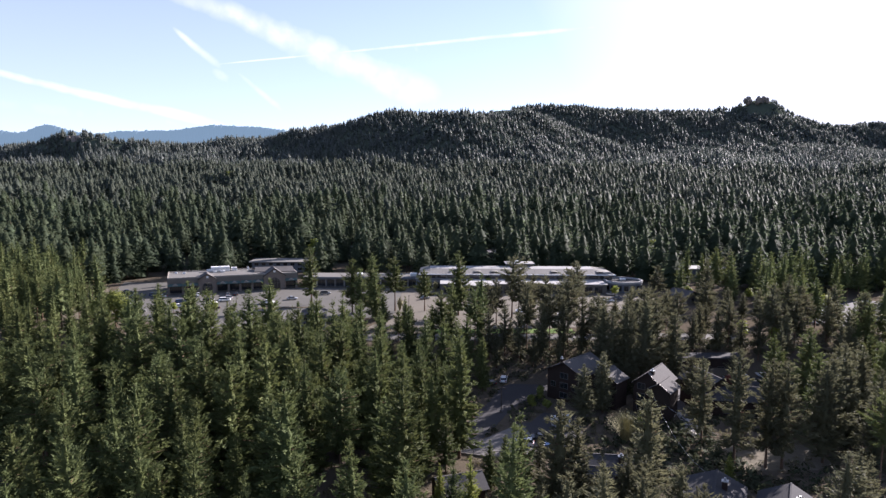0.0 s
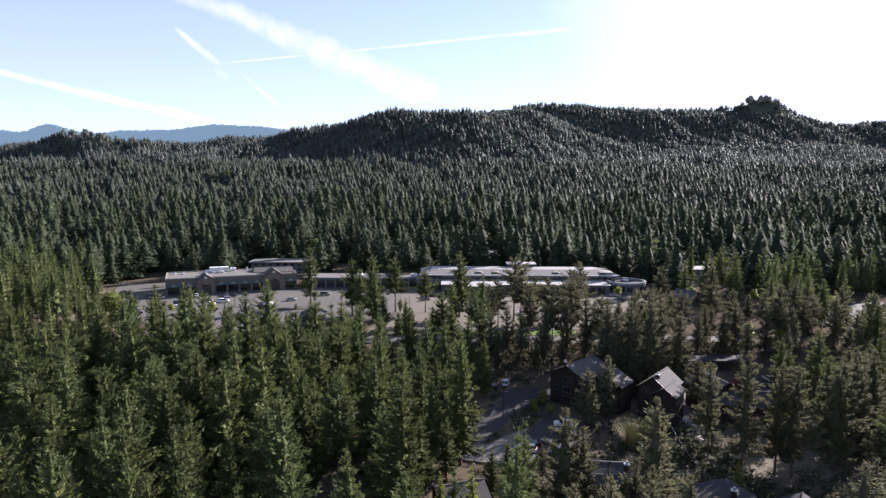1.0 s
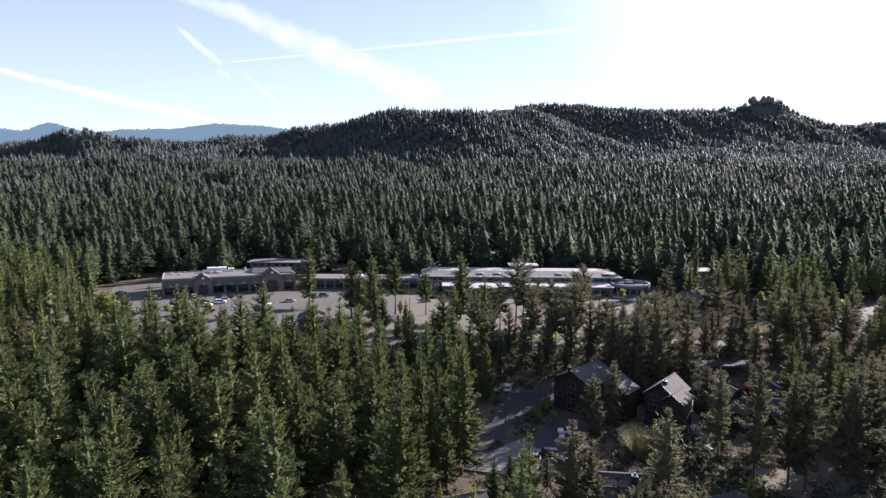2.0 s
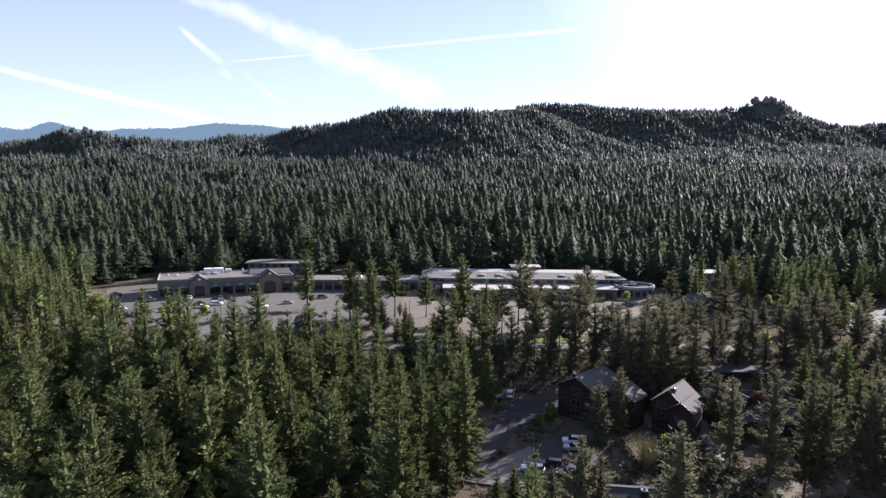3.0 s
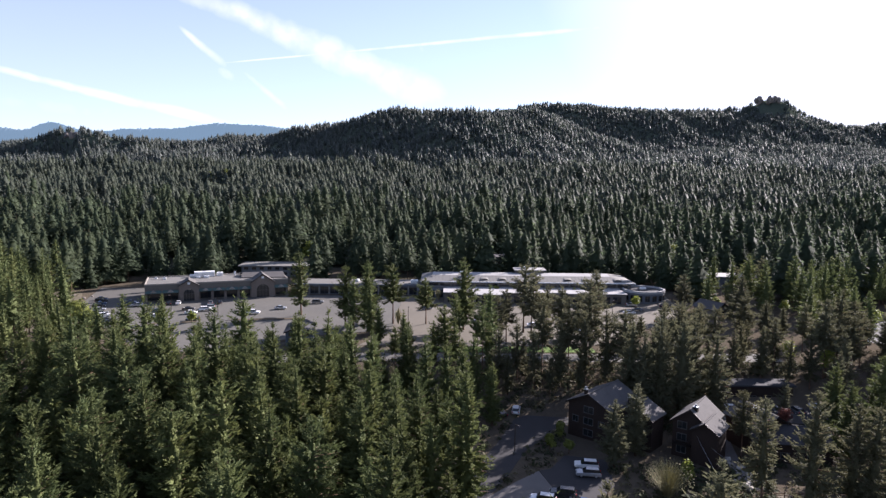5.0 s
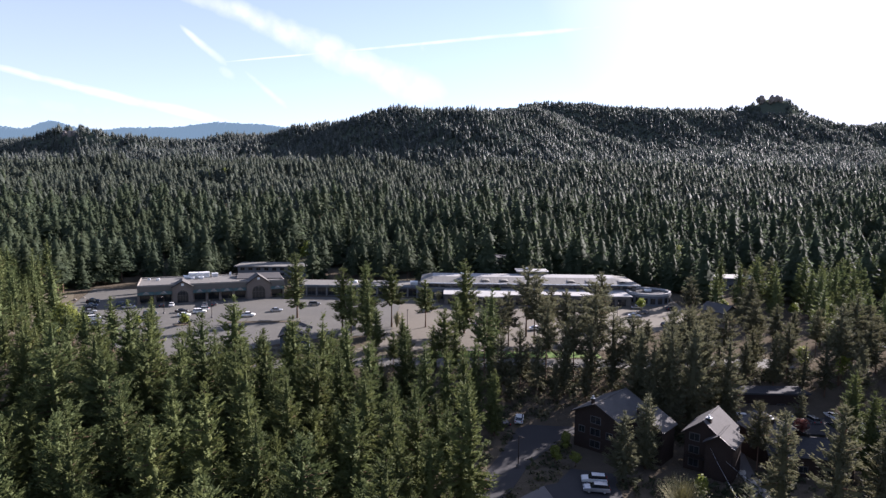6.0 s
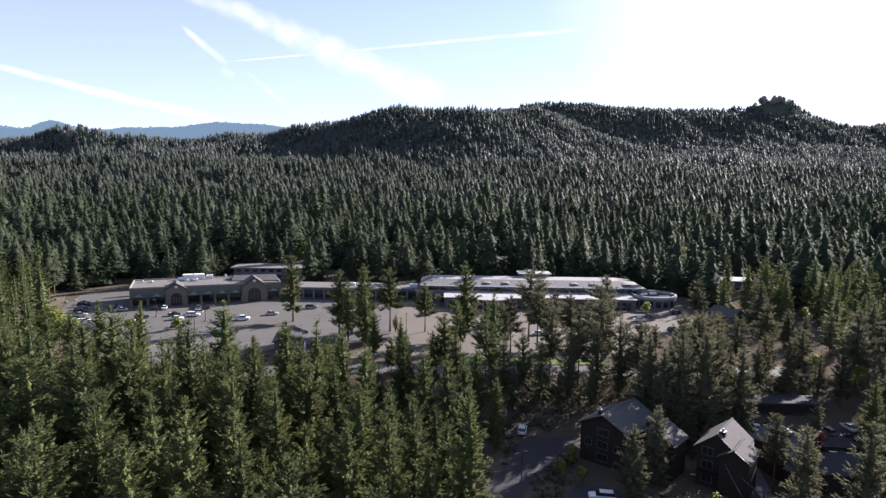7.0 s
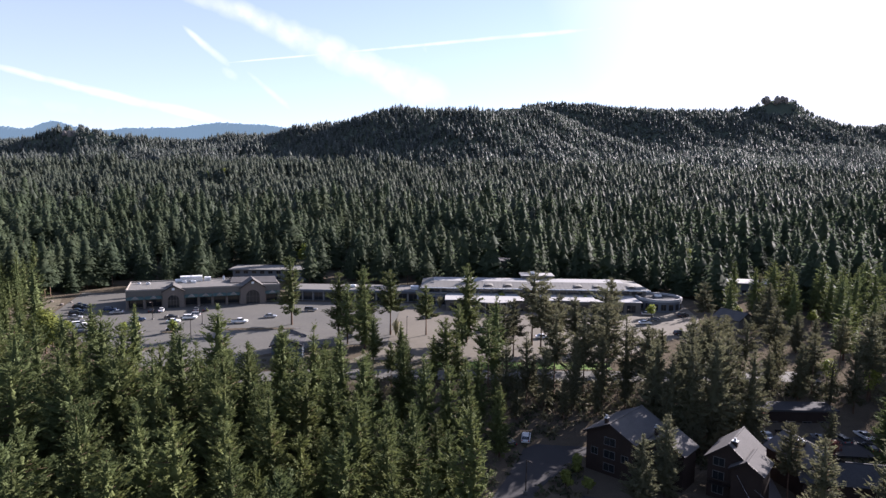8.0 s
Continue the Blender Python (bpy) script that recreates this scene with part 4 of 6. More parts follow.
GLASS = material("dark window glass", (0.015, 0.018, 0.02), 0.06, spec=0.6)
FRAME = material("pale window frame", (0.1, 0.096, 0.09), 0.6, vary=((1.0, 0.3, (0.09, 0.087, 0.083)),))
DARK_METAL = material("dark bronze metal", (0.035, 0.03, 0.027), 0.5, metal=0.5, vary=((1.0, 0.3, (0.05, 0.043, 0.038)),))
GALV = material("galvanised steel", (0.42, 0.43, 0.44), 0.45, metal=0.6, vary=((1.5, 0.4, (0.34, 0.35, 0.36)),))
WHITE_METAL = material("white painted sheet metal", (0.74, 0.74, 0.72), 0.5, vary=((0.6, 0.3, (0.66, 0.66, 0.64)),))
ROCK = material("brown granite", (0.15, 0.13, 0.112), 0.9, vary=((0.3, 0.5, (0.14, 0.12, 0.105)), (2, 0.5, (0.27, 0.24, 0.21))), bump=(3, 0.6, 0.15))
# paler than ROCK; sunlight on the footpath stones is put into the colour
PALE_STONE = material("stone paled for sunlight", (0.42, 0.39, 0.34), 0.85, vary=((0.8, 0.5, (0.3, 0.275, 0.24)), (5, 0.4, (0.5, 0.47, 0.42))), bump=(5, 0.5, 0.06))
RUBBER = material("black tyre rubber", (0.02, 0.02, 0.021), 0.85)
DRY_SOIL = material("dry sandy soil", (0.115, 0.098, 0.07), 0.95, vary=((0.15, 0.8, (0.07, 0.066, 0.042)), (1.2, 0.6, (0.145, 0.125, 0.09))), bump=(3, 0.5, 0.12))
LAMP_RED = material("red lamp glass", (0.35, 0.02, 0.015), 0.25)
LAMP_CLEAR = material("clear lamp glass", (0.7, 0.7, 0.68), 0.15)


# ---- building helpers ----
def add_window(parent, m, w, h, frame_mat=None, mullions=1):
    """A window at m: x across, y out of the wall, origin at its lower middle."""
    win = part("window", boxes((-w / 2, -0.02, 0, w / 2, 0.03, h)), GLASS, parent, "dark reflecting window pane", at=m)
    t = 0.12
    rows = [(-w / 2 - t, -0.02, -t, -w / 2, 0.09, h + t), (w / 2, -0.02, -t, w / 2 + t, 0.09, h + t), (-w / 2, -0.02, h, w / 2, 0.09, h + t), (-w / 2, -0.02, -t, w / 2, 0.12, 0)]
    for i in range(mullions):
        x = -w / 2 + w * (i + 1) / (mullions + 1)
        rows.append((x - 0.035, -0.02, 0, x + 0.035, 0.07, h))
    part("window_frame", boxes(*rows), frame_mat or FRAME, win, "pale window frame")
    return win


def gable_body(w, d, eave, peak):
    bm = bmesh.new()
    pts = [(-w / 2, 0), (w / 2, 0), (w / 2, eave), (0, peak), (-w / 2, eave)]
    a = [bm.verts.new((x, 0, z)) for x, z in pts]
    b = [bm.verts.new((x, d, z)) for x, z in pts]
    bm.faces.new(a)
    bm.faces.new(b[::-1])
    for i in range(5):
        j = (i + 1) % 5
        bm.faces.new((a[j], a[i], b[i], b[j]))
    return bm


def gable_roof(parent, w, d, eave, peak, mat, over=0.6, thick=0.22, y0=0.0):
    rise = (peak - eave) / (w / 2)
    for side in (-1, 1):
        xe = side * (w / 2 + over)
        ze = eave - over * rise + 0.16
        part("roof", slab([(0, y0 - over, peak + 0.16), (0, y0 + d + over, peak + 0.16), (xe, y0 + d + over, ze), (xe, y0 - over, ze)], thick), mat, parent)
    part("ridge_cap", boxes((-0.14, y0 - over, peak + 0.06, 0.14, y0 + d + over, peak + 0.24)), mat, parent)
    for side in (-1, 1):
        x0, z0, x1, z1 = 0, peak - 0.02, side * (w / 2 + over), eave - over * rise - 0.02
        part("bargeboard", slab([(x0, y0 - over - 0.06, z0 + 0.18), (x0, y0 - over + 0.0, z0 + 0.18), (x1, y0 - over + 0.0, z1 + 0.18), (x1, y0 - over - 0.06, z1 + 0.18)], 0.3), DARK_METAL, parent)


def chimney(parent, x, y, z0, z1, w=0.9):
    c = part("chimney", boxes((x - w / 2, y - w / 2, z0, x + w / 2, y + w / 2, z1)), BROWN_WALL, parent)
    part("chimney_cap", boxes((x - w / 2 - 0.1, y - w / 2 - 0.1, z1, x + w / 2 + 0.1, y + w / 2 + 0.1, z1 + 0.12), (x - 0.2, y - 0.2, z1 + 0.12, x + 0.2, y + 0.2, z1 + 0.6)), GALV, c, "bright metal chimney cap")


def house(m, w, d, eave, peak, wall_mat, roof_mat, label, windows=(), wings=(), chimneys=(), balconies=(), name="house"):
    """A gabled house, its front on y = 0, ridge along y. windows: rows of (face, offset, sill, width, height), faces f, l, r."""
    h = empty(name, m, label, "house")
    part("wall", gable_body(w, d, eave, peak), wall_mat, h)
    gable_roof(h, w, d, eave, peak, roof_mat)
    for wx, wy, ww, wd, we, wp in wings:
        wing = part("wing", gable_body(ww, wd, we, wp), wall_mat, h, at=pose(wx, wy, 0))
        gable_roof(wing, ww, wd, we, wp, roof_mat, over=0.5)
    for face, off, sill, ww, hh in windows:
        if face == "f":
            mm = pose(off, 0, sill, 0, 0, 180)
        elif face == "l":
            mm = pose(-w / 2, off, sill, 0, 0, 90)
        elif face == "r":
            mm = pose(w / 2, off, sill, 0, 0, -90)
        else:
            k = int(face[1])
            mm = pose(wings[k][0] + off, wings[k][1], sill, 0, 0, 180)
        add_window(h, mm, ww, hh)
    for c in chimneys:
        chimney(h, *c)
    for x0, x1, z, out in balconies:
        b = part("balcony", boxes((x0, -out, z - 0.18, x1, 0, z)), DARK_METAL, h)
        rows = [(x0, -out, z + 0.95, x1, -out + 0.07, z + 1.03)] + [(x, -out, z, x + 0.05, -out + 0.05, z + 0.95) for x in np.arange(x0, x1, 0.35)]
        part("railing", boxes(*rows), DARK_METAL, b)
    return h


# ---- the market hall ----
def market_hall():
    b = empty("market_building", pose(-121.5, 277.5, 0.06, 0, 0, 22.0), "long low grey-brown market hall with gabled entrances and flat gravel roof", "building")
    W, D, H = 57.0, 21.0, 7.35
    part("wall", boxes((0, 2.2, 0, W, D, H - 0.25)), STUCCO, b)
    part("flat_roof", boxes((0.35, 0.35, H - 0.25, W - 0.35, D - 0.35, H - 0.1)), FLAT_ROOF, b, "grey gravel flat roof")
    part("parapet", boxes((0, 0, H - 0.25, W, 0.35, H + 0.25), (0, D - 0.35, H - 0.25, W, D, H + 0.35), (0, 0.35, H - 0.25, 0.35, D - 0.35, H + 0.3), (W - 0.35, 0.35, H - 0.25, W, D - 0.35, H + 0.3)), CREAM, b, "pale parapet edge")
    part("fascia", boxes((0, 0, 4.9, W, 2.2, H - 0.25)), STUCCO, b)
    # piers, shop fronts and green awnings
    bays = [0, 6.4, 12.9, 20.5, 25.8, 31.0, 36.3, 41.5, 51.1, W]
    for u in bays:
        x = min(max(u, 0.45), W - 0.45)
        part("pier", boxes((x - 0.45, -0.12, 0, x + 0.45, 0.9, 4.9), (x - 0.55, -0.2, 0, x + 0.55, 1.0, 0.9)), STONE, b)
    for u0, u1 in zip(bays, bays[1:]):
        if (u0, u1) in ((12.9, 20.5), (41.5, 51.1)):
            continue
        g = part("shop_front", boxes((u0 + 0.6, 2.1, 0.4, u1 - 0.6, 2.18, 3.4)), GLASS, b, "dark shop window")
        n = 3
        rows = [(u0 + 0.6 + (u1 - u0 - 1.2) * i / n - 0.05, 2.03, 0.1, u0 + 0.6 + (u1 - u0 - 1.2) * i / n + 0.05, 2.2, 3.45) for i in range(n + 1)]
        rows.append((u0 + 0.6, 2.03, 3.4, u1 - 0.6, 2.2, 3.55))
        part("mullion", boxes(*rows), DARK_METAL, g)
        part("awning", slab([(u0 + 0.1, -0.9, 3.75), (u1 - 0.1, -0.9, 3.75), (u1 - 0.1, 0.0, 4.85), (u0 + 0.1, 0.0, 4.85)], 0.1), AWNING, b, "dull green sloped awning")
        c = (u0 + u1) / 2
        bm = bmesh.new()
        v = [bm.verts.new(p) for p in ((c - 1.3, -0.75, 4.0), (c + 1.3, -0.75, 4.0), (c, -0.75, 4.75), (c - 1.3, 0, 4.4), (c + 1.3, 0, 4.4), (c, 0, 5.0))]
        for f in ((0, 1, 2), (0, 2, 5, 3), (1, 4, 5, 2), (0, 3, 4, 1), (3, 5, 4)):
            bm.faces.new([v[i] for i in f])
        part("gablet", bm, CREAM, b, "small pale gablet over the awning")
    # gabled entrances
    for c, w, top in ((16.7, 7.6, 8.8), (46.3, 9.6, 10.0)):
        g = part("entrance", gable_body(w, 3.0, 6.6, top), STONE, b, "stone-faced gabled entrance", at=pose(c, -0.9, 0))
        gable_roof(g, w, 7.5, 6.6, top, SHINGLE, over=0.45)
        r = w * 0.27
        bm = bmesh.new()
        n = 14
        pts = [(-r, 0.1), (r, 0.1), (r, 3.0)] + [(r * math.cos(math.pi * i / n), 3.0 + r * math.sin(math.pi * i / n)) for i in range(1, n)] + [(-r, 3.0)]
        fr = [bm.verts.new((x, -0.05, z)) for x, z in pts]
        bk = [bm.verts.new((x, 0.02, z)) for x, z in pts]
        bm.faces.new(fr)
        for i in range(len(pts)):
            j = (i + 1) % len(pts)
            bm.faces.new((fr[i], fr[j], bk[j], bk[i]))
        a = part("arched_window", bm, GLASS, g, "dark arched entrance glazing")
        rows = [(x - 0.05, -0.12, 0.1, x + 0.05, -0.04, 3.0 + math.sqrt(max(r * r - x * x, 0)) - 0.05) for x in (-r * 0.5, 0, r * 0.5)] + [(-r, -0.12, 2.95, r, -0.04, 3.07)]
        part("mullion", boxes(*rows), FRAME, a)
        part("sign_disc", boxes((-0.5, -0.1, top - 1.9, 0.5, -0.02, top - 1.0)), WHITE_METAL, g, "small pale sign shape in the gable")
    # low raised roof behind the second entrance
    part("raised_roof", slab([(38, 8, H + 0.25), (W - 0.5, 4, H + 0.25), (W - 0.5, 12, H + 1.7), (39, 13.5, H + 1.7)], 0.3), SHINGLE, b)
    part("raised_roof", slab([(39, 13.5, H + 1.7), (W - 0.5, 12, H + 1.7), (W - 0.5, 18, H + 0.3), (38, 19, H + 0.3)], 0.3), SHINGLE, b)
    return b


market_hall()


def rooftop_unit(m, w, d, h):
    u = empty("rooftop_unit", m, "white sheet-metal air handling unit on a flat roof", "rooftop unit", "units on the roofs")
    part("housing", boxes((-w / 2, -d / 2, 0.15, w / 2, d / 2, h), bevel=0.05), WHITE_METAL, u)
    part("curb", boxes((-w / 2 + 0.1, -d / 2 + 0.1, 0, w / 2 - 0.1, d / 2 - 0.1, 0.15)), GALV, u)
    rows = [(-w / 2 + 0.15, -d / 2 - 0.03, 0.35 + 0.22 * i, w / 2 - 0.15, -d / 2 + 0.01, 0.47 + 0.22 * i) for i in range(int((h - 0.6) / 0.22))]
    if rows:
        part("louvre", boxes(*rows), GALV, u)
    part("fan", boxes((-0.35, -0.35, h, 0.35, 0.35, h + 0.2)), GALV, u)
    return u


MK = pose(-121.5, 277.5, 0.06, 0, 0, 22.0)
for u, v, w, d, h in ((23.2, 17.8, 8.5, 2.6, 2.3), (18.2, 17.0, 2.4, 1.8, 1.2), (29.6, 18.4, 2.6, 2.0, 1.6), (24.0, 13.4, 2.0, 1.5, 0.9), (7.0, 14, 1.4, 1.2, 0.7), (36.0, 17.6, 0.8, 0.8, 1.6), (3.5, 16, 1.2, 0.9, 0.6),
                      (20.5, 14.4, 1.6, 1.2, 0.8)):
    rooftop_unit(MK @ pose(u, v, 7.25), w, d, h)


# ---- the shopping centre ----
def shopping_centre():
    b = empty("shopping_centre", pose(0, 0, 0.064), "long low shopping centre with pale sloped roofs and white terraces", "building")
    # front terrace wing
    part("front_wall", boxes((0, 286, 0, 36, 300, 4.2), (36, 288, 0, 52, 300, 4.2), (52, 286, 0, 76, 300, 4.2)), STUCCO, b)
    part("terrace_roof", boxes((-0.4, 285.4, 4.2, 36.4, 300, 4.5), (36.4, 287.4, 4.2, 51.6, 300, 4.46), (51.6, 285.4, 4.2, 76.4, 300, 4.5)), WHITE_ROOF, b, "bright white flat terrace roof")
    part("terrace_roof", prism([(3, 285.4)] + [(18 - 8 * math.cos(math.pi * i / 12), 285.4 - 5.0 * math.sin(math.pi * i / 12)) for i in range(13)] + [(33, 285.4)], 4.18, 4.49), WHITE_ROOF, b, "bulging white canopy roof")
    for i in range(9):
        a = math.pi * i / 8
        x, y = 18 - 7.4 * math.cos(a), 285.3 - 4.5 * math.sin(a)
        part("canopy_post", boxes((x - 0.2, y - 0.2, 0, x + 0.2, y + 0.2, 4.18)), CREAM, b)
    for x in np.arange(1.5, 75, 4.6):
        if 36 < x + 1.5 < 53:
            y = 288
        else:
            y = 286
        g = part("shop_front", boxes((x, y - 0.06, 0.3, x + 3.4, y + 0.02, 3.1)), GLASS, b, "dark shop window")
        part("mullion", boxes((x - 0.1, y - 0.12, 0.1, x, y + 0.02, 3.3), (x + 3.4, y - 0.12, 0.1, x + 3.5, y + 0.02, 3.3), (x + 1.65, y - 0.12, 0.3, x + 1.75, y + 0.02, 3.1), (x, y - 0.12, 3.1, x + 3.4, y + 0.02, 3.3)), FRAME, g)
    # long upper hall with hipped ends
    x0, x1, y0, y1 = -10.0, 83.0, 300.0, 322.0
    part("upper_wall", boxes((x0 + 1, y0, 0, x1 - 1, y1, 6.95)), STUCCO, b)
    for x in np.arange(x0 + 3, x1 - 5, 5.2):
        g = part("clerestory", boxes((x, y0 - 0.06, 4.9, x + 4.2, y0 + 0.02, 6.6)), GLASS, b, "dark clerestory glazing")
        for u in (0.0, 2.15):
            part("mullion", boxes((x + u - 0.1, y0 - 0.12, 4.8, x + u, y0 + 0.02, 6.65)), FRAME, g)
    e, r = 6.9, 8.35
    part("roof", slab([(x0 - 0.6, y0 - 0.9, e), (x1 + 0.6, y0 - 0.9, e), (x1 - 8, y0 + 8.5, r), (x0 + 4.5, y0 + 8.5, r)], 0.25), METAL_ROOF, b, "pale grey sloped roof")
    part("roof", slab([(x0 + 4.5, y0 + 8.5, r), (x1 - 8, y0 + 8.5, r), (x1 - 8, y1 - 6, r + 0.35), (x0 + 4.5, y1 - 6, r + 0.35)], 0.25), WHITE_ROOF, b, "white flat top of the roof")
    part("roof", slab([(x0 - 0.6, y1 + 0.9, e), (x1 + 0.6, y1 + 0.9, e), (x1 - 8, y1 - 6, r + 0.35), (x0 + 4.5, y1 - 6, r + 0.35)], 0.25), METAL_ROOF, b)
    part("roof", slab([(x0 - 0.6, y0 - 0.9, e), (x0 + 4.5, y0 + 8.5, r), (x0 + 4.5, y1 - 6, r + 0.35), (x0 - 0.6, y1 + 0.9, e)], 0.25), METAL_ROOF, b)
    part("roof", slab([(x1 + 0.6, y0 - 0.9, e), (x1 - 8, y0 + 8.5, r), (x1 - 8, y1 - 6, r + 0.35), (x1 + 0.6, y1 + 0.9, e)], 0.25), METAL_ROOF, b)
    part("gutter", boxes((x0 - 0.7, y0 - 1.1, e - 0.32, x1 + 0.7, y0 - 0.9, e + 0.03)), WHITE_METAL, b)
    for x in np.arange(x0 + 1.2, x1 - 1, 1.6):
        s = min(1.0, (x - x0 + 0.6) / 5.1, (x1 + 0.6 - x) / 8.6)
        part("seam", slab([(x - 0.04, y0 - 0.85, e + 0.03), (x + 0.04, y0 - 0.85, e + 0.03), (x + 0.04, y0 - 0.9 + 9.3 * s, e + (r - e) * s + 0.03), (x - 0.04, y0 - 0.9 + 9.3 * s, e + (r - e) * s + 0.03)], 0.04), METAL_ROOF, b)
    # eyebrow dormers
    for x in (17.5, 25.5, 54.5, 62.5, 76.5):
        bm = bmesh.new()
        n = 8
        arc = [(x - 1.9 * math.cos(math.pi * i / n), 7.2 + 0.75 * math.sin(math.pi * i / n)) for i in range(n + 1)]
        fr = [bm.verts.new((p, y0 + 1.6, z)) for p, z in arc]
        bk = [bm.verts.new((p, y0 + 5.6, 7.75 + (z - 7.2) * 0.35)) for p, z in arc]
        for i in range(n):
            bm.faces.new((fr[i], fr[i + 1], bk[i + 1], bk[i]))
        bm.faces.new(bk)
        d = part("dormer", bm, METAL_ROOF, b, "low eyebrow dormer")
        bm = bmesh.new()
        bm.faces.new([bm.verts.new((x + (p - x) * 0.93, y0 + 1.66, 7.15 + (z - 7.15) * 0.9)) for p, z in arc])
        part("dormer_glass", bm, GLASS, d)
    # raised block in the middle of the roof
    part("roof_block", boxes((33, 315, 8.3, 46, 322, 9.9)), STUCCO, b)
    part("roof_block_cap", boxes((32.2, 314, 9.9, 46.8, 323, 10.2)), WHITE_ROOF, b)
    # connecting wing towards the market hall
    part("link_wall", boxes((-66, 303, 0, -11, 316, 4.4)), GREY_WALL, b)
    part("link_roof", boxes((-66.4, 301.8, 4.4, -10.6, 316.4, 4.75)), FLAT_ROOF, b)
    part("link_fascia", boxes((-66.5, 301.5, 4.1, -10.5, 301.8, 4.85)), GREY_WALL, b)
    for x in np.arange(-64, -13, 4.4):
        g = part("shop_front", boxes((x, 302.93, 0.3, x + 3.5, 303.01, 3.3)), GLASS, b, "dark shop window")
        for u in (0.0, 1.8):
            part("mullion", boxes((x + u - 0.1, 302.85, 0.1, x + u, 303.01, 3.5)), FRAME, g)
        part("link_post", boxes((x - 0.55, 301.6, 0, x - 0.25, 301.9, 4.1)), CREAM, b)
    # entrance block at the corner
    part("corner_wall", boxes((-12, 297, 0, 0, 304, 4.6)), GREY_WALL, b)
    part("corner_roof", boxes((-12.3, 296.7, 4.6, 0.3, 304, 4.95)), FLAT_ROOF, b)
    for x in (-11.2, -7.4, -3.6):
        g = part("shop_front", boxes((x, 296.93, 0.3, x + 3.0, 297.01, 3.3)), GLASS, b, "dark shop window")
        for u in (0.0, 3.1):
            part("mullion", boxes((x + u - 0.1, 296.87, 0.1, x + u, 297.01, 3.5)), FRAME, g)
    # round pavilion at the far end
    cx, cy, rad = 86.5, 297.5, 8.8
    n = 36
    ring = [(cx + rad * math.cos(2 * math.pi * i / n), cy + rad * math.sin(2 * math.pi * i / n)) for i in range(n)]
    part("round_wall", prism(ring, 0, 4.1), GREY_WALL, b, "blue-grey round pavilion wall")
    part("round_roof", prism([(cx + (x - cx) * 0.93, cy + (y - cy) * 0.93) for x, y in ring], 4.1, 4.22), DARK_ROOF, b)
    bm = bmesh.new()
    rows = []
    for k, z in ((1.03, 4.0), (1.03, 5.0), (0.93, 5.0), (0.93, 4.0)):
        rows.append([bm.verts.new((cx + (x - cx) * k, cy + (y - cy) * k, z)) for x, y in ring])
    for a, c in zip(rows, rows[1:] + rows[:1]):
        for i in range(n):
            j = (i + 1) % n
            bm.faces.new((a[i], a[j], c[j], c[i]))
    part("round_parapet", bm, WHITE_ROOF, b, "white ring parapet")
    for i in range(20, 35, 2):
        a = 2 * math.pi * (i + 0.5) / n
        add_window(b, Matrix.Translation((cx + (rad - 0.02) * math.cos(a), cy + (rad - 0.02) * math.sin(a), 0.8)) @ pose(0, 0, 0, 0, 0, math.degrees(a) - 90), 1.9, 2.3)
    return b


shopping_centre()
rooftop_unit(pose(-13.5, 306, 4.8), 3.2, 2.2, 1.6)
rooftop_unit(pose(38, 319, 10.2), 2.2, 1.6, 1.0)
rooftop_unit(pose(8, 315, 8.55), 1.8, 1.4, 0.8)
rooftop_unit(pose(87, 300, 4.28), 2.6, 1.8, 0.9)
rooftop_unit(pose(-40, 309, 4.8), 2.4, 1.8, 1.1)


def block(name, m, w, d, h, wall_mat, roof_mat, label, floors, over=0.8, step=4.0):
    """A plain flat-roofed building with rows of windows on its front."""
    b = empty(name, m, label, "building")
    part("wall", boxes((-w / 2, 0, -1.5, w / 2, d, h)), wall_mat, b)
    part("roof", boxes((-w / 2 - over, -over, h, w / 2 + over, d + over, h + 0.45)), roof_mat, b)
    for k in range(floors):
        for x in np.arange(-w / 2 + step * 0.6, w / 2 - step * 0.4, step):
            add_window(b, pose(float(x), 0, 0.9 + k * h / floors, 0, 0, 180), step * 0.5, 1.3)
    return b


z_rear = float(land(-90, 352))
block("office_building", pose(-88, 352, z_rear, 0, 0, 3), 36, 14, 5.4, GREY_WALL, METAL_ROOF, "flat-roofed grey office building with wide pale eaves", 2, 1.6)
z_rear = float(land(26, 372))
block("lodge_building", pose(26, 372, z_rear), 30, 12, 8.4, BROWN_WALL, SHINGLE, "dark brown three-storey lodge among pines", 3, 0.7)
z_rear = float(land(142, 332))
block("office_building", pose(142, 332, z_rear, 0, 0, -6), 22, 12, 5.2, GREY_WALL, WHITE_ROOF, "low grey office building with white roof", 1, 1.0)

block("lodge", pose(80.5, 184.6, -6, 0, 0, 1), 21, 4.8, 4.7, BROWN_WALL, DARK_ROOF, "long low dark brown lodge in deep shade behind the lot", 1, 0.5)

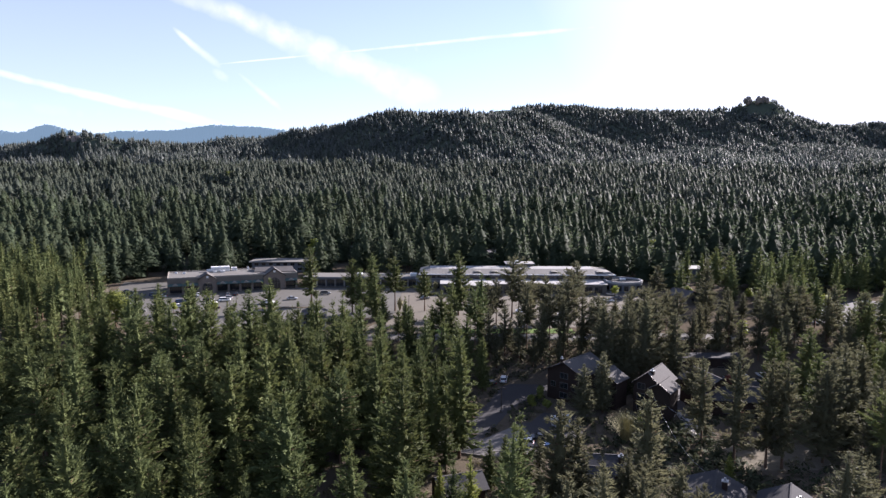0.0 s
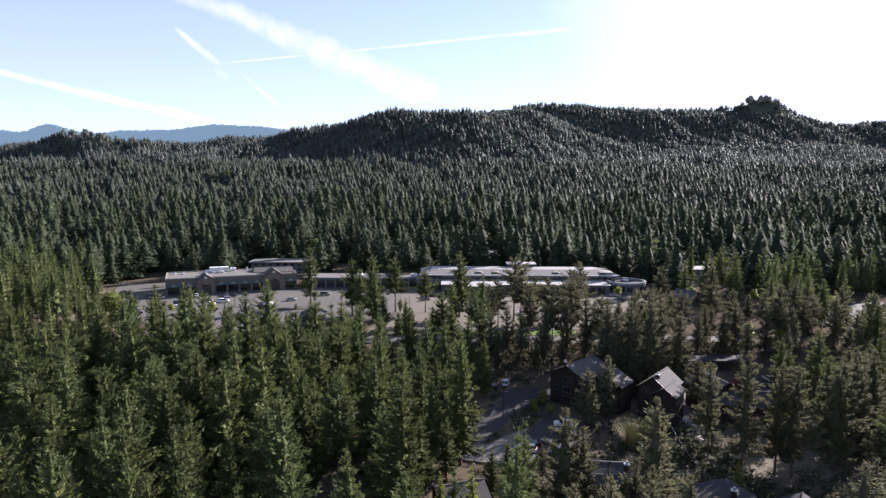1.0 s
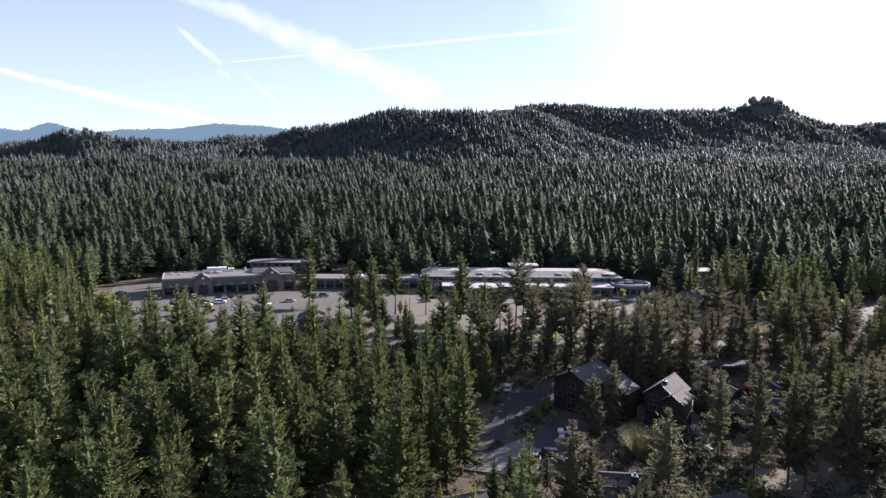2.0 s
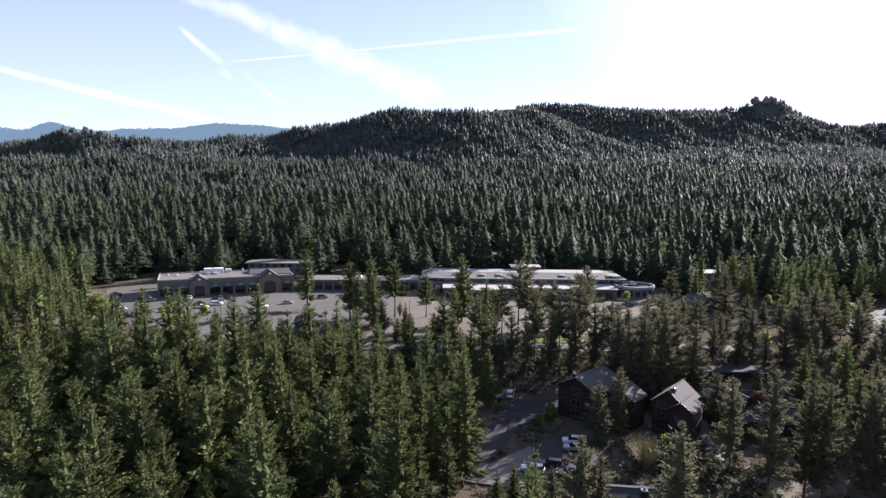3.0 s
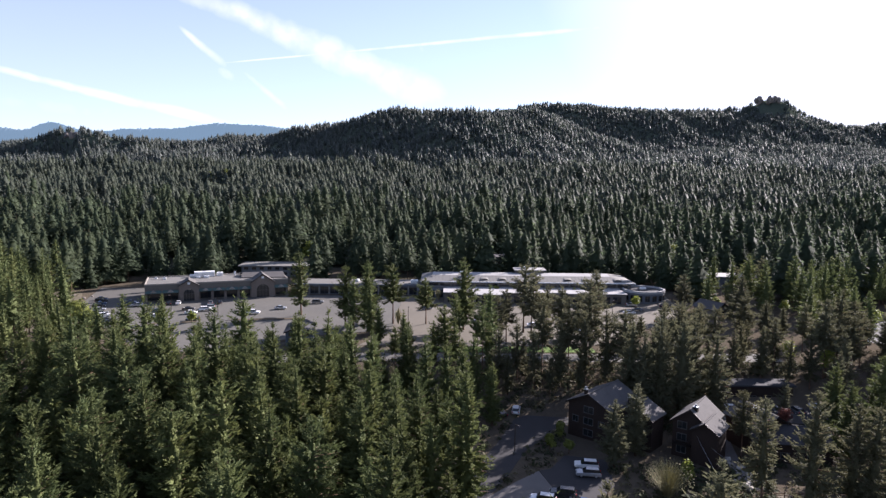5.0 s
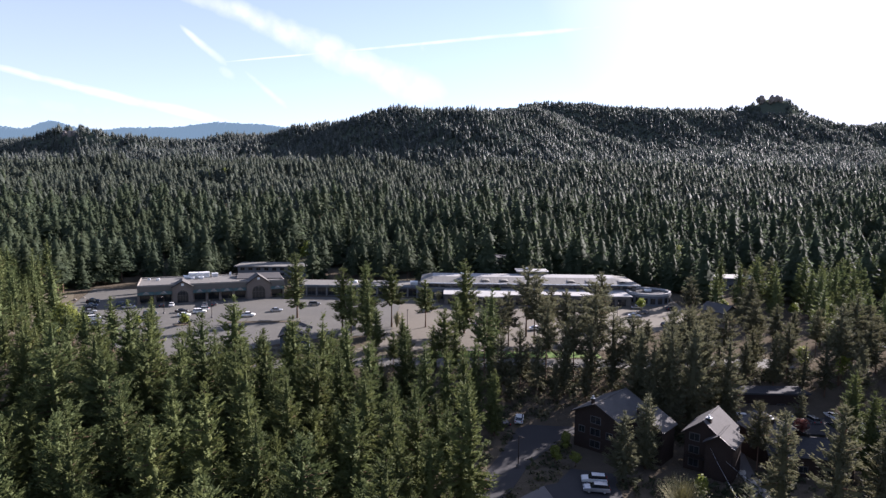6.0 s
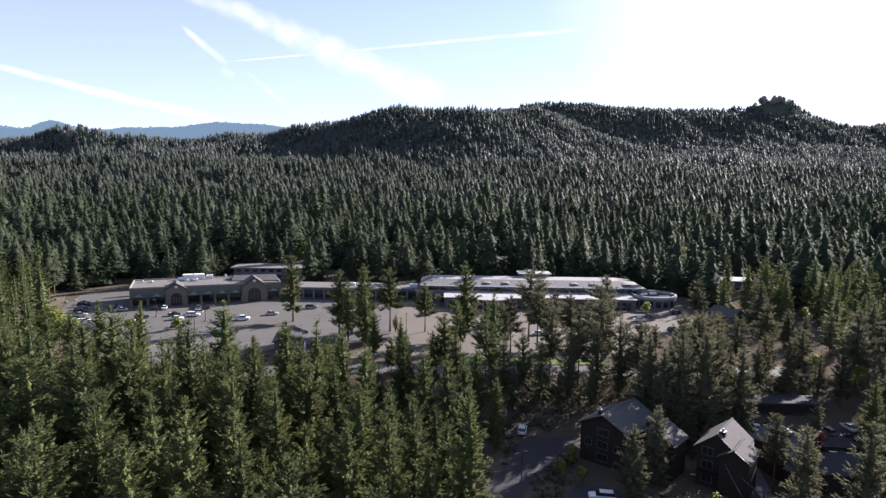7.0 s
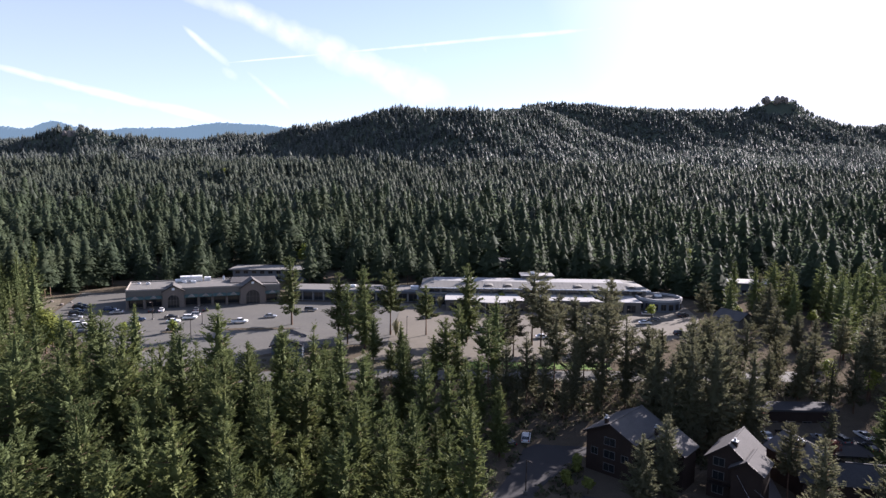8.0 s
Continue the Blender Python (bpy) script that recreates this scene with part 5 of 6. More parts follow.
# ---- houses ----
house(pose(32.55, 160.35, -6, 0, 0, -42), 10, 13, 7.9, 10.4, BROWN_WALL, SHINGLE, "dark brown three-storey wooden house with grey gable roof and wing",
      windows=[("f", 0, 0.9, 2.2, 1.4), ("f", 0, 3.5, 2.2, 1.4), ("f", 0, 6.1, 2.2, 1.4), ("f", 3.2, 3.5, 1.3, 1.3), ("f", -3.2, 3.5, 1.3, 1.3), ("w0", 0, 0.9, 1.9, 1.4), ("w0", 0, 3.5, 1.9, 1.4), ("w0", 0, 6.1, 1.6, 1.2),
               ("l", 4, 3.5, 1.5, 1.3), ("l", 4, 6.1, 1.5, 1.3), ("l", 9, 3.5, 1.5, 1.3), ("l", 9, 6.1, 1.5, 1.3)],
      wings=[(9.2, 3.0, 8.0, 6.0, 7.2, 9.4)], chimneys=[(-1.3, 0.9, 8.9, 11.0, 0.6), (6.4, 6.5, 7.4, 9.6, 0.6)])
house(pose(51.4, 151.2, -6, 0, 0, -38), 7.0, 9.5, 7.8, 10.6, BROWN_WALL, SHINGLE, "dark brown tall wooden house with bright grey cross-gabled roof",
      windows=[("f", -1.6, 1.0, 1.8, 1.4), ("f", -1.6, 3.6, 1.8, 1.4), ("f", -1.6, 6.2, 1.8, 1.4), ("f", 1.8, 3.6, 1.2, 1.3), ("l", 4, 3.6, 1.4, 1.3), ("l", 4, 6.2, 1.4, 1.3), ("r", 8, 3.6, 1.4, 1.3)],
      wings=[(3.4, -1.6, 5.0, 6.5, 7.2, 8.9)], chimneys=[(0.6, 1.3, 8.5, 10.9)], balconies=[(-3, 0.5, 3.1, 1.2)])
house(pose(70.0, 153.0, -6, 0, 0, 14), 8.4, 10, 6.2, 8.6, BROWN_WALL, SHINGLE, "brown wooden house with plain grey shingle roof",
      windows=[("f", -1.8, 1.0, 1.5, 1.3), ("f", 1.8, 1.0, 1.5, 1.3), ("f", 0, 4.0, 1.8, 1.3), ("r", 4, 1.2, 1.5, 1.3), ("r", 8, 1.2, 1.5, 1.3)], chimneys=[(-1.5, 4.5, 7.0, 9.0)])
house(pose(80, 152, -6, 0, 0, 80), 8, 15, 4.4, 6.6, BROWN_WALL, DARK_ROOF, "low dark wooden house with charcoal roof", windows=[("l", 4, 1.0, 1.5, 1.2), ("l", 9, 1.0, 1.5, 1.2)])
house(pose(28.5, 115.5, -6, 0, 0, -97), 8.0, 11, 4.0, 5.6, BROWN_WALL, DARK_ROOF, "low dark house with layered grey roofs", windows=[("f", 0, 1.0, 1.6, 1.2), ("l", 5, 1.0, 1.6, 1.2)],
      wings=[(3.4, -2.2, 4.6, 6, 3.5, 4.7)], chimneys=[(1.6, 6, 4.4, 6.2)])
house(pose(45.5, 99.0, -6, 0, 0, -26), 9, 12, 3.0, 5.0, RED_WALL, DARK_ROOF, "red-brown wooden house with dark charcoal gable roof", windows=[("f", -1.8, 1.0, 1.5, 1.3), ("f", 1.8, 1.0, 1.5, 1.3)],
      chimneys=[(1.5, 6.5, 3.8, 5.9)])
house(pose(55.0, 93.5, -6, 0, 0, -30), 9, 12, 3.0, 5.4, RED_WALL, DARK_ROOF, "dark red-brown house with steep charcoal gable roof", windows=[("f", 0, 1.0, 1.8, 1.3)], chimneys=[(1.4, 5.0, 4.0, 6.3)])
house(pose(0.0, 107.0, -6, 0, 0, -70), 6, 8, 3.2, 4.8, BROWN_WALL, SHINGLE, "small brown house with grey shingle roof under pines", windows=[("f", 0, 1.0, 1.5, 1.2)])
house(pose(-43.5, 212, -0.6, 0, 0, 8), 8, 11, 5.6, 7.2, BLUE_WALL, DARK_ROOF, "slate-blue three-storey house among pines", windows=[(f, o, z, 1.2, 1.0) for f, o in (("f", 2.4), ("f", -0.2), ("f", -2.5), ("r", 3), ("r", 7)) for z in (0.7, 2.5, 4.2)])
house(pose(107, 264.5, 0, 0, 0, 30), 8.4, 10, 3.0, 5.2, STUCCO, SHINGLE, "small pavilion with grey hipped roof beside the car park", name="pavilion", windows=[("f", 0, 0.9, 1.6, 1.2)])


# ---- cars ----
PAINT = {n: material(n + " car paint", c, 0.25, spec=0.6, metal=mt, vary=((2.0, 0.2, tuple(x * 0.85 for x in c)),)) for n, c, mt in (
    ("white", (0.72, 0.72, 0.70), 0.0), ("silver", (0.45, 0.46, 0.47), 0.5), ("black", (0.02, 0.02, 0.022), 0.1), ("dark blue", (0.025, 0.05, 0.11), 0.2), ("grey", (0.14, 0.145, 0.15), 0.3), ("dark red", (0.16, 0.02, 0.02), 0.1))}
PROFILES = {  # lower body outline, cabin outline (length along x, height z), width
    "sedan": ([(-2.3, 0.35), (2.3, 0.32), (2.35, 0.62), (2.1, 0.78), (0.9, 0.92), (-1.55, 0.96), (-2.25, 0.88), (-2.35, 0.6)], [(1.05, 0.90), (0.35, 1.42), (-0.85, 1.44), (-1.75, 0.95)], 1.8),
    "suv": ([(-2.35, 0.42), (2.35, 0.40), (2.42, 0.75), (2.2, 0.98), (1.0, 1.08), (-2.25, 1.12), (-2.42, 0.8)], [(1.15, 1.06), (0.5, 1.68), (-2.0, 1.72), (-2.3, 1.12)], 1.9),
    "pickup": ([(-2.8, 0.48), (2.6, 0.45), (2.68, 0.8), (2.45, 1.02), (1.2, 1.12), (-2.78, 1.12), (-2.85, 0.85)], [(1.35, 1.1), (0.75, 1.76), (-0.75, 1.78), (-1.0, 1.12)], 1.95),
}
CAR_MESHES = {}


def side_shape(points, width, taper=0.0, zref=0.9):
    bm = bmesh.new()
    rows = []
    for s in (-1, 1):
        rows.append([bm.verts.new((x, s * (width / 2 - taper * max(0, z - zref)), z)) for x, z in points])
    bm.faces.new(rows[0])
    bm.faces.new(rows[1][::-1])
    n = len(points)
    for i in range(n):
        j = (i + 1) % n
        bm.faces.new((rows[0][j], rows[0][i], rows[1][i], rows[1][j]))
    bmesh.ops.bevel(bm, geom=bm.edges[:], offset=0.05, segments=1, affect='EDGES')
    return bm


def disc(radius, width, n=14):
    bm = bmesh.new()
    bmesh.ops.create_cone(bm, cap_ends=True, segments=n, radius1=radius, radius2=radius, depth=width, matrix=pose(0, 0, 0, 90, 0, 0))
    bmesh.ops.bevel(bm, geom=[e for e in bm.edges if len({round(v.co.y, 3) for v in e.verts}) == 1], offset=0.03, segments=1, affect='EDGES')
    return bm


def shared(key, make, mat):
    if key not in CAR_MESHES:
        me = bpy.data.meshes.new(key[-1])
        bm = make()
        bmesh.ops.recalc_face_normals(bm, faces=bm.faces)
        bm.to_mesh(me)
        bm.free()
        me.materials.append(mat)
        CAR_MESHES[key] = me
    return CAR_MESHES[key]


def car(x, y, turn, kind, colour, group="cars in the car park", z=None):
    low, cab, width = PROFILES[kind]
    z = (float(land(x, y)) + 0.07) if z is None else z
    where = {"cars in the car park": "parked in the open car park", "cars by the houses": "parked beside the houses", "cars in the back lot": "parked in the shaded lot", "cars in the side lot": "parked in the lot among pines"}[group]
    c = empty("car" if kind != "pickup" else "pickup_truck", pose(x, y, z, 0, 0, turn), f"{colour} {kind} {where}", "car" if kind != "pickup" else "truck", group)
    paint = PAINT[colour]
    b = part("body", shared((kind, colour, "body"), lambda: side_shape(low, width), paint), paint, c)
    part("cabin", shared((kind, "cabin"), lambda: side_shape(cab, width - 0.12, 0.28, 0.9), GLASS), GLASS, c, "dark glazed cabin")
    top = [(a * 0.97, h + 0.03) for a, h in cab[1:3]]
    x1, x0, zt = top[0][0], top[1][0], cab[1][1]
    half = (width - 0.12) / 2 - 0.28 * (zt - 0.9) - 0.02
    part("roof", shared((kind, colour, "roof"), lambda: boxes((x0, -half, zt - 0.02, x1, half, zt + 0.05), bevel=0.025), paint), paint, c)
    if kind == "pickup":
        part("load_bed", shared((kind, "load_bed"), lambda: boxes((-2.72, -0.85, 1.08, -1.15, 0.85, 1.135)), RUBBER), RUBBER, c)
    r = 0.34 if kind == "sedan" else 0.39
    for wx in (low[1][0] - 0.95, low[0][0] + 0.95):
        for s in (-1, 1):
            w = part("wheel", shared((kind, "tyre"), lambda: disc(r, 0.24), RUBBER), RUBBER, c, at=pose(wx, s * (width / 2 - 0.13), r))
            part("rim", shared((kind, "rim"), lambda: disc(r * 0.62, 0.27), GALV), GALV, w)
    for s in (-1, 1):
        part("headlight", shared((kind, "headlight"), lambda: boxes((-0.08, -0.2, -0.07, 0.06, 0.2, 0.07), bevel=0.02), LAMP_CLEAR), LAMP_CLEAR, c, at=pose(low[2][0] - 0.08, s * (width / 2 - 0.3), low[2][1] + 0.04))
        part("tail_light", shared((kind, "tail_light"), lambda: boxes((-0.06, -0.14, -0.12, 0.08, 0.14, 0.12), bevel=0.02), LAMP_RED), LAMP_RED, c, at=pose(low[-1][0] + 0.06, s * (width / 2 - 0.22), low[-1][1] + 0.12))
    return c


for x, y, a, k, col in ((-142, 282.5, 20, "sedan", "dark blue"), (-139.6, 278, 20, "suv", "black"), (-137, 272.5, 20, "sedan", "dark blue"), (-134.8, 267.5, 22, "suv", "black"), (-131.5, 261.5, 24, "sedan", "silver"),
                        (-127, 255, 30, "sedan", "grey"), (-123.8, 250.5, 34, "suv", "white"), (-119.8, 244.5, 36, "sedan", "grey"), (-116, 239, 38, "suv", "black"),
                        (-126, 274.8, 18, "suv", "dark blue"), (-121.5, 270.8, 200, "sedan", "silver"), (-107.2, 275.8, 108, "sedan", "white"), (-110.6, 275.0, 108, "sedan", "black")):
    car(x, y, a, k, col)
for x, y, a, k, col in ((-98.5, 264.5, 14, "sedan", "black"), (-95, 258, 12, "sedan", "white"), (-91.5, 263.8, 12, "suv", "white"), (-92, 268, 192, "suv", "silver"), (-72, 259, 8, "pickup", "white"),
                        (-107.8, 259, 35, "suv", "dark blue"), (-105.5, 250.5, 20, "sedan", "white"), (-64, 268.5, 10, "sedan", "silver"), (-52, 281, 5, "suv", "grey"), (-94.8, 277.5, 108, "sedan", "grey"), (-91.5, 278.5, 108, "sedan", "black"),
                        (-90, 247, 200, "sedan", "black")):
    car(x, y, a, k, col)
for x, y, a, k, col in ((77.5, 283, -8, "sedan", "silver"), (72, 267.5, 4, "sedan", "white"), (77, 273.6, 172, "sedan", "grey"), (90.5, 281, 30, "suv", "black"), (79, 251.6, 20, "suv", "black"), (31.6, 244, 4, "sedan", "white"),
                        (12, 252, 90, "sedan", "silver"), (20, 247, 90, "suv", "grey"), (-7, 271, 30, "sedan", "grey"), (47, 238, 12, "sedan", "white")):
    car(x, y, a, k, col)
for x, y, a, k, col in ((28.8, 142.6, 172, "suv", "silver"), (29.2, 146.2, 172, "suv", "white"), (22.4, 134.6, 168, "suv", "black"), (18.4, 132.2, 165, "suv", "silver"), 
                        (18.4, 176.2, 80, "suv", "white"), (14.2, 174.2, 120, "sedan", "black"), (25.2, 131.0, 168, "sedan", "dark blue")):
    car(x, y, a, k, col, "cars by the houses")
for x, y, a, k, col in ((72.4, 179.2, 90, "sedan", "white"), (76.5, 179.5, 90, "suv", "black"), (94.5, 180, 95, "sedan", "white"), (88.2, 178, 95, "suv", "grey"), (92, 174.5, 95, "sedan", "black"), (97, 175, 95, "suv", "silver"), (101, 174, 95, "sedan", "dark blue"),
                        (84, 178.5, 95, "sedan", "silver")):
    car(x, y, a, k, col, "cars in the back lot")
for x, y, a, k, col in ((150, 244, 35, "suv", "white"), (154, 249.5, 35, "sedan", "black"), (158, 255, 35, "suv", "silver"), (162, 260.5, 35, "sedan", "white"), (152, 228, 125, "suv", "grey"), (157, 229.5, 125, "sedan", "silver"),
                        (162, 231.5, 125, "suv", "white"), (167, 234, 125, "sedan", "dark blue"), (178, 262, 35, "suv", "white"), (183, 268, 35, "sedan", "silver"), (190, 262, 215, "suv", "black"), (138, 227, 60, "sedan", "white")):
    car(x, y, a, k, col, "cars in the side lot")


# ---- street furniture ----
def street_lamp(x, y, h, turn=0, group="lamps in the car park"):
    s = empty("street_lamp", pose(x, y, float(land(x, y)) + 0.05, 0, 0, turn), "dark metal car park lamp post with flat head", "street lamp", group)
    bm = bmesh.new()
    bmesh.ops.create_cone(bm, cap_ends=True, segments=8, radius1=0.12, radius2=0.07, depth=h, matrix=Matrix.Translation((0, 0, h / 2)))
    part("pole", bm, DARK_METAL, s)
    part("base", boxes((-0.3, -0.3, 0, 0.3, 0.3, 0.6), bevel=0.05), CONCRETE, s)
    part("arm", boxes((-0.05, -0.05, h - 0.15, 0.9, 0.05, h - 0.05)), DARK_METAL, s)
    head = part("head", boxes((0.6, -0.2, h - 0.12, 1.4, 0.2, h + 0.06), bevel=0.03), DARK_METAL, s)
    part("lens", boxes((0.7, -0.14, h - 0.15, 1.3, 0.14, h - 0.12)), LAMP_CLEAR, head)


for x, y in ((-80, 236.5), (-12.4, 243), (-84, 256), (64, 262), (15.5, 152.2), (-104, 262)):
    street_lamp(x, y, 6.5, float(rng.uniform(0, 360)))


def railing_wall():
    """Curved retaining wall with a railing on the near edge of the court."""
    pts = [(-7.0, 130.8), (-2.0, 129.7), (1.2, 129.1), (4.2, 128.3), (7.4, 127.3), (10.5, 126.5), (15, 126.0), (20.5, 127.2), (28.8, 132.2)]
    w = empty("retaining_wall", pose(0, 0, -6), "low concrete retaining wall with thin dark railing", "wall")
    bm = bmesh.new()
    rows = []
    for k, (x, y) in enumerate(pts):
        rows.append([bm.verts.new((x + dx, y + dy, z)) for dx, dy, z in ((0, -0.35, -2.5), (0, -0.35, 0.35), (0, 0, 0.35), (0, 0, -2.5))])
    for a, b in zip(rows, rows[1:]):
        for i in range(4):
            j = (i + 1) % 4
            bm.faces.new((a[i], a[j], b[j], b[i]))
    bm.faces.new(rows[0])
    bm.faces.new(rows[-1][::-1])
    part("coping", bm, CONCRETE, w)
    for (x0, y0), (x1, y1) in zip(pts, pts[1:]):
        ln, a = math.hypot(x1 - x0, y1 - y0), math.degrees(math.atan2(y1 - y0, x1 - x0))
        m = pose(x0, y0 - 0.18, 0.35, 0, 0, a)
        part("rail", boxes((0, -0.03, 0.95, ln, 0.03, 1.02), (0, -0.02, 0.12, ln, 0.02, 0.17), *[(i * ln / 12, -0.012, 0.12, i * ln / 12 + 0.025, 0.012, 0.97) for i in range(1, 12)]), DARK_METAL, w, at=m)
        part("post", boxes((-0.04, -0.04, 0, 0.04, 0.04, 1.05)), DARK_METAL, w, at=m)


railing_wall()


def wooden_fence(x0, y0, x1, y1, posts):
    f = empty("fence", pose(x0, y0, float(land(x0, y0)), 0, 0, math.degrees(math.atan2(y1 - y0, x1 - x0))), "weathered wooden post and rail fence on dry soil", "fence")
    ln = math.hypot(x1 - x0, y1 - y0)
    for i in range(posts + 1):
        part("post", boxes((-0.08, -0.08, 0, 0.08, 0.08, 1.15), bevel=0.02), BARK, f, at=pose(ln * i / posts, 0, 0, 0, float(rng.normal(0, 3)), 0))
    for z in (0.45, 0.9):
        for i in range(posts):
            part("rail", boxes((0, -0.04, -0.05, ln / posts, 0.04, 0.05)), BARK, f, at=pose(ln * i / posts, 0, z + float(rng.normal(0, 0.03)), 0, float(rng.normal(0, 0.8)), 0))


wooden_fence(58, 135.5, 80, 134.5, 9)
sheet("clearing", [(55, 124), (62, 120.5), (76, 121), (84, 126), (82, 134), (70, 136.5), (58, 135.8)], DRY_SOIL, "sunlit dry sandy clearing below pines", "clearing", 0.03)
sheet("bank_1", [(-150, 282), (-160, 300), (-190, 306), (-186, 262), (-160, 236), (-132, 226), (-118, 234), (-143, 262)], DRY_SOIL, "dry sandy bank beside the car park", "bank", 0.03)
sheet("bank_2", [(-60, 207.2), (-30, 208.2), (-3, 209), (-3, 215), (-26, 215.5), (-44, 222), (-60, 212)], DRY_SOIL, "dry sandy verge beside the road", "verge", 0.03)


def kerb_island(x, y, w, d, turn):
    m = pose(x, y, 0.05, 0, 0, turn)
    k = empty("kerb_island", m, "planted kerb island in the car park", "kerb island", "islands in the car park")
    n = 20
    ring = [(w / 2 * math.cos(2 * math.pi * i / n), d / 2 * math.sin(2 * math.pi * i / n)) for i in range(n)]
    part("kerb", prism(ring, -0.1, 0.15), CONCRETE, k)
    part("bed", prism([(a * 0.9, b * 0.86) for a, b in ring], 0.1, 0.2), EARTH, k)


for row in ((-101, 240, 9, 3, 60), (-89, 220, 12, 3, 70), (-90, 244, 6, 2.4, 20), (-64, 250, 30, 3.5, 8), (70, 258, 8, 2.6, 20)):
    kerb_island(*row)


# ---- shrubs and broadleaf trees ----
def leaf_ball(centre, radius, n, size, squash=1.0):
    d = rng.normal(0, 1, (n, 3))
    d /= np.linalg.norm(d, axis=1, keepdims=True)
    r = radius * rng.uniform(0.35, 1.05, (n, 1)) ** 0.6
    c = np.asarray(centre) + d * r * np.array([1, 1, squash])
    return tufts(c, d, np.full(n, size), 2, 0.7, 0.9)


def broadleaf(x, y, h, mat, label, name="young_tree", group="", lobes=7, spread=0.32, size=0.45, n=45):
    t = empty(name, pose(x, y, float(land(x, y)), 0, 0, float(rng.uniform(0, 360))), label, "tree" if name != "shrub" else "shrub", group)
    tv, tf = cone(0, h * 0.75, 0.02 * h + 0.04, 0.03, 6)
    vs, fs, off = [tv], [tf], len(tv)
    cv, cf, co = [], [], 0
    for i in range(lobes):
        a, u = rng.uniform(0, 2 * np.pi), rng.uniform(0.4, 0.95)
        c = np.array([math.cos(a), math.sin(a), 0]) * spread * h * (1.1 - u) * rng.uniform(0.5, 1.2) + np.array([0, 0, h * u * 0.92])
        root = np.array([0, 0, h * (u - 0.25)])
        side = np.array([-math.sin(a), math.cos(a), 0]) * 0.035
        vs.append(np.array([root + side, root - side, root + (0, 0, 0.07), c]))
        fs.append(np.array([(0, 1, 3), (1, 2, 3), (2, 0, 3)]) + off)
        off += 4
        v, f = leaf_ball(c, h * 0.2, n, size, 0.8)
        cv.append(v)
        cf.append(f + co)
        co += len(v)
    part("trunk", mesh_from("trunk", np.concatenate(vs), np.concatenate(fs), BARK), BARK, t)
    part("crown", mesh_from("crown", np.concatenate(cv), np.concatenate(cf), mat), mat, t)


for x, y, h in ((-103, 239.8, 4.2), (-99, 240.3, 4.0), (-121.5, 240.5, 5.0), (-88.8, 243.5, 4.6), (-131, 303, 6.0), (78, 279, 5.5), (22, 297.0, 6.5), (56, 296, 5.0)):
    broadleaf(x, y, h, SPRING, "young tree with fresh yellow-green leaves beside the cars", group="young trees in the car park")
for x, y, h in ((46.8, 139.5, 4.6), (97.5, 200, 7.5), (104, 193, 8.0), (126, 214, 8), (132, 268, 7), (148, 240, 9), (112, 283, 5)):
    broadleaf(x, y, h, SPRING, "bushy tree with bright yellow-green spring leaves")
for x, y, h in ((-118.5, 215, 11.0), (-113.5, 217, 12.5), (-109.5, 214, 10.5), (-121, 221, 8.5)):
    broadleaf(x, y, h, YOUNG_NEEDLES, "broad tree with muted yellow-green foliage beside the car park", n=110, size=0.55, lobes=11, spread=0.38, group="broad trees by the lot")
broadleaf(78.5, 165, 6.0, RED_LEAVES, "small tree with dull red young leaves behind houses")
for x, y, h in ((-80, 395, 12), (-283.7, 785, 17), (-270, 800, 15), (-290, 740, 14), (-90, 415, 9)):
    broadleaf(x, y, h, SPRING, "broadleaf tree with yellow-green leaves among dark pines", n=70, size=0.9)


for x, y, h in ((23.2, 154.6, 3.4), (26.6, 161, 4.0), (27, 153, 3.2)):
    broadleaf(x, y, h, YOUNG_NEEDLES, "olive-green bush beside the lane", name="shrub")


def bare_bush(x, y, h, r):
    """Many thin upright twigs that fan out from the base."""
    b = empty("shrub", pose(x, y, float(land(x, y))), "large bare olive-brown shrub with fanned upright twigs", "shrub")
    vs, fs, off = [], [], 0
    for i in range(520):
        a, lean = rng.uniform(0, 2 * np.pi), rng.random() ** 0.6
        tip = np.array([math.cos(a) * r * lean, math.sin(a) * r * lean, h * (1 - 0.35 * lean * lean) * rng.uniform(0.75, 1.05)])
        mid = tip * np.array([0.35, 0.35, 0.5]) + rng.normal(0, 0.08, 3)
        side = np.array([-math.sin(a), math.cos(a), 0]) * 0.035
        vs.append(np.array([side * 1.4, -side * 1.4, mid + side, mid - side, tip]))
        fs.append(np.array([(0, 1, 3), (0, 3, 2), (2, 3, 4)]) + off)
        off += 5
    tagged(part("twig_fan", mesh_from("twig_fan", np.concatenate(vs), np.concatenate(fs), TWIGS), TWIGS, b), kind="stuff")
    v, f = leaf_ball((0, 0, h * 0.62), r * 0.95, 260, 0.16, 0.55)
    tagged(part("bud_haze", mesh_from("bud_haze", v, f, TWIGS), TWIGS, b), kind="stuff")


bare_bush(41.0, 133.5, 8.2, 5.0)
bare_bush(-16, 244, 6.5, 1.6)
bare_bush(-2.5, 291, 5.5, 2.0)


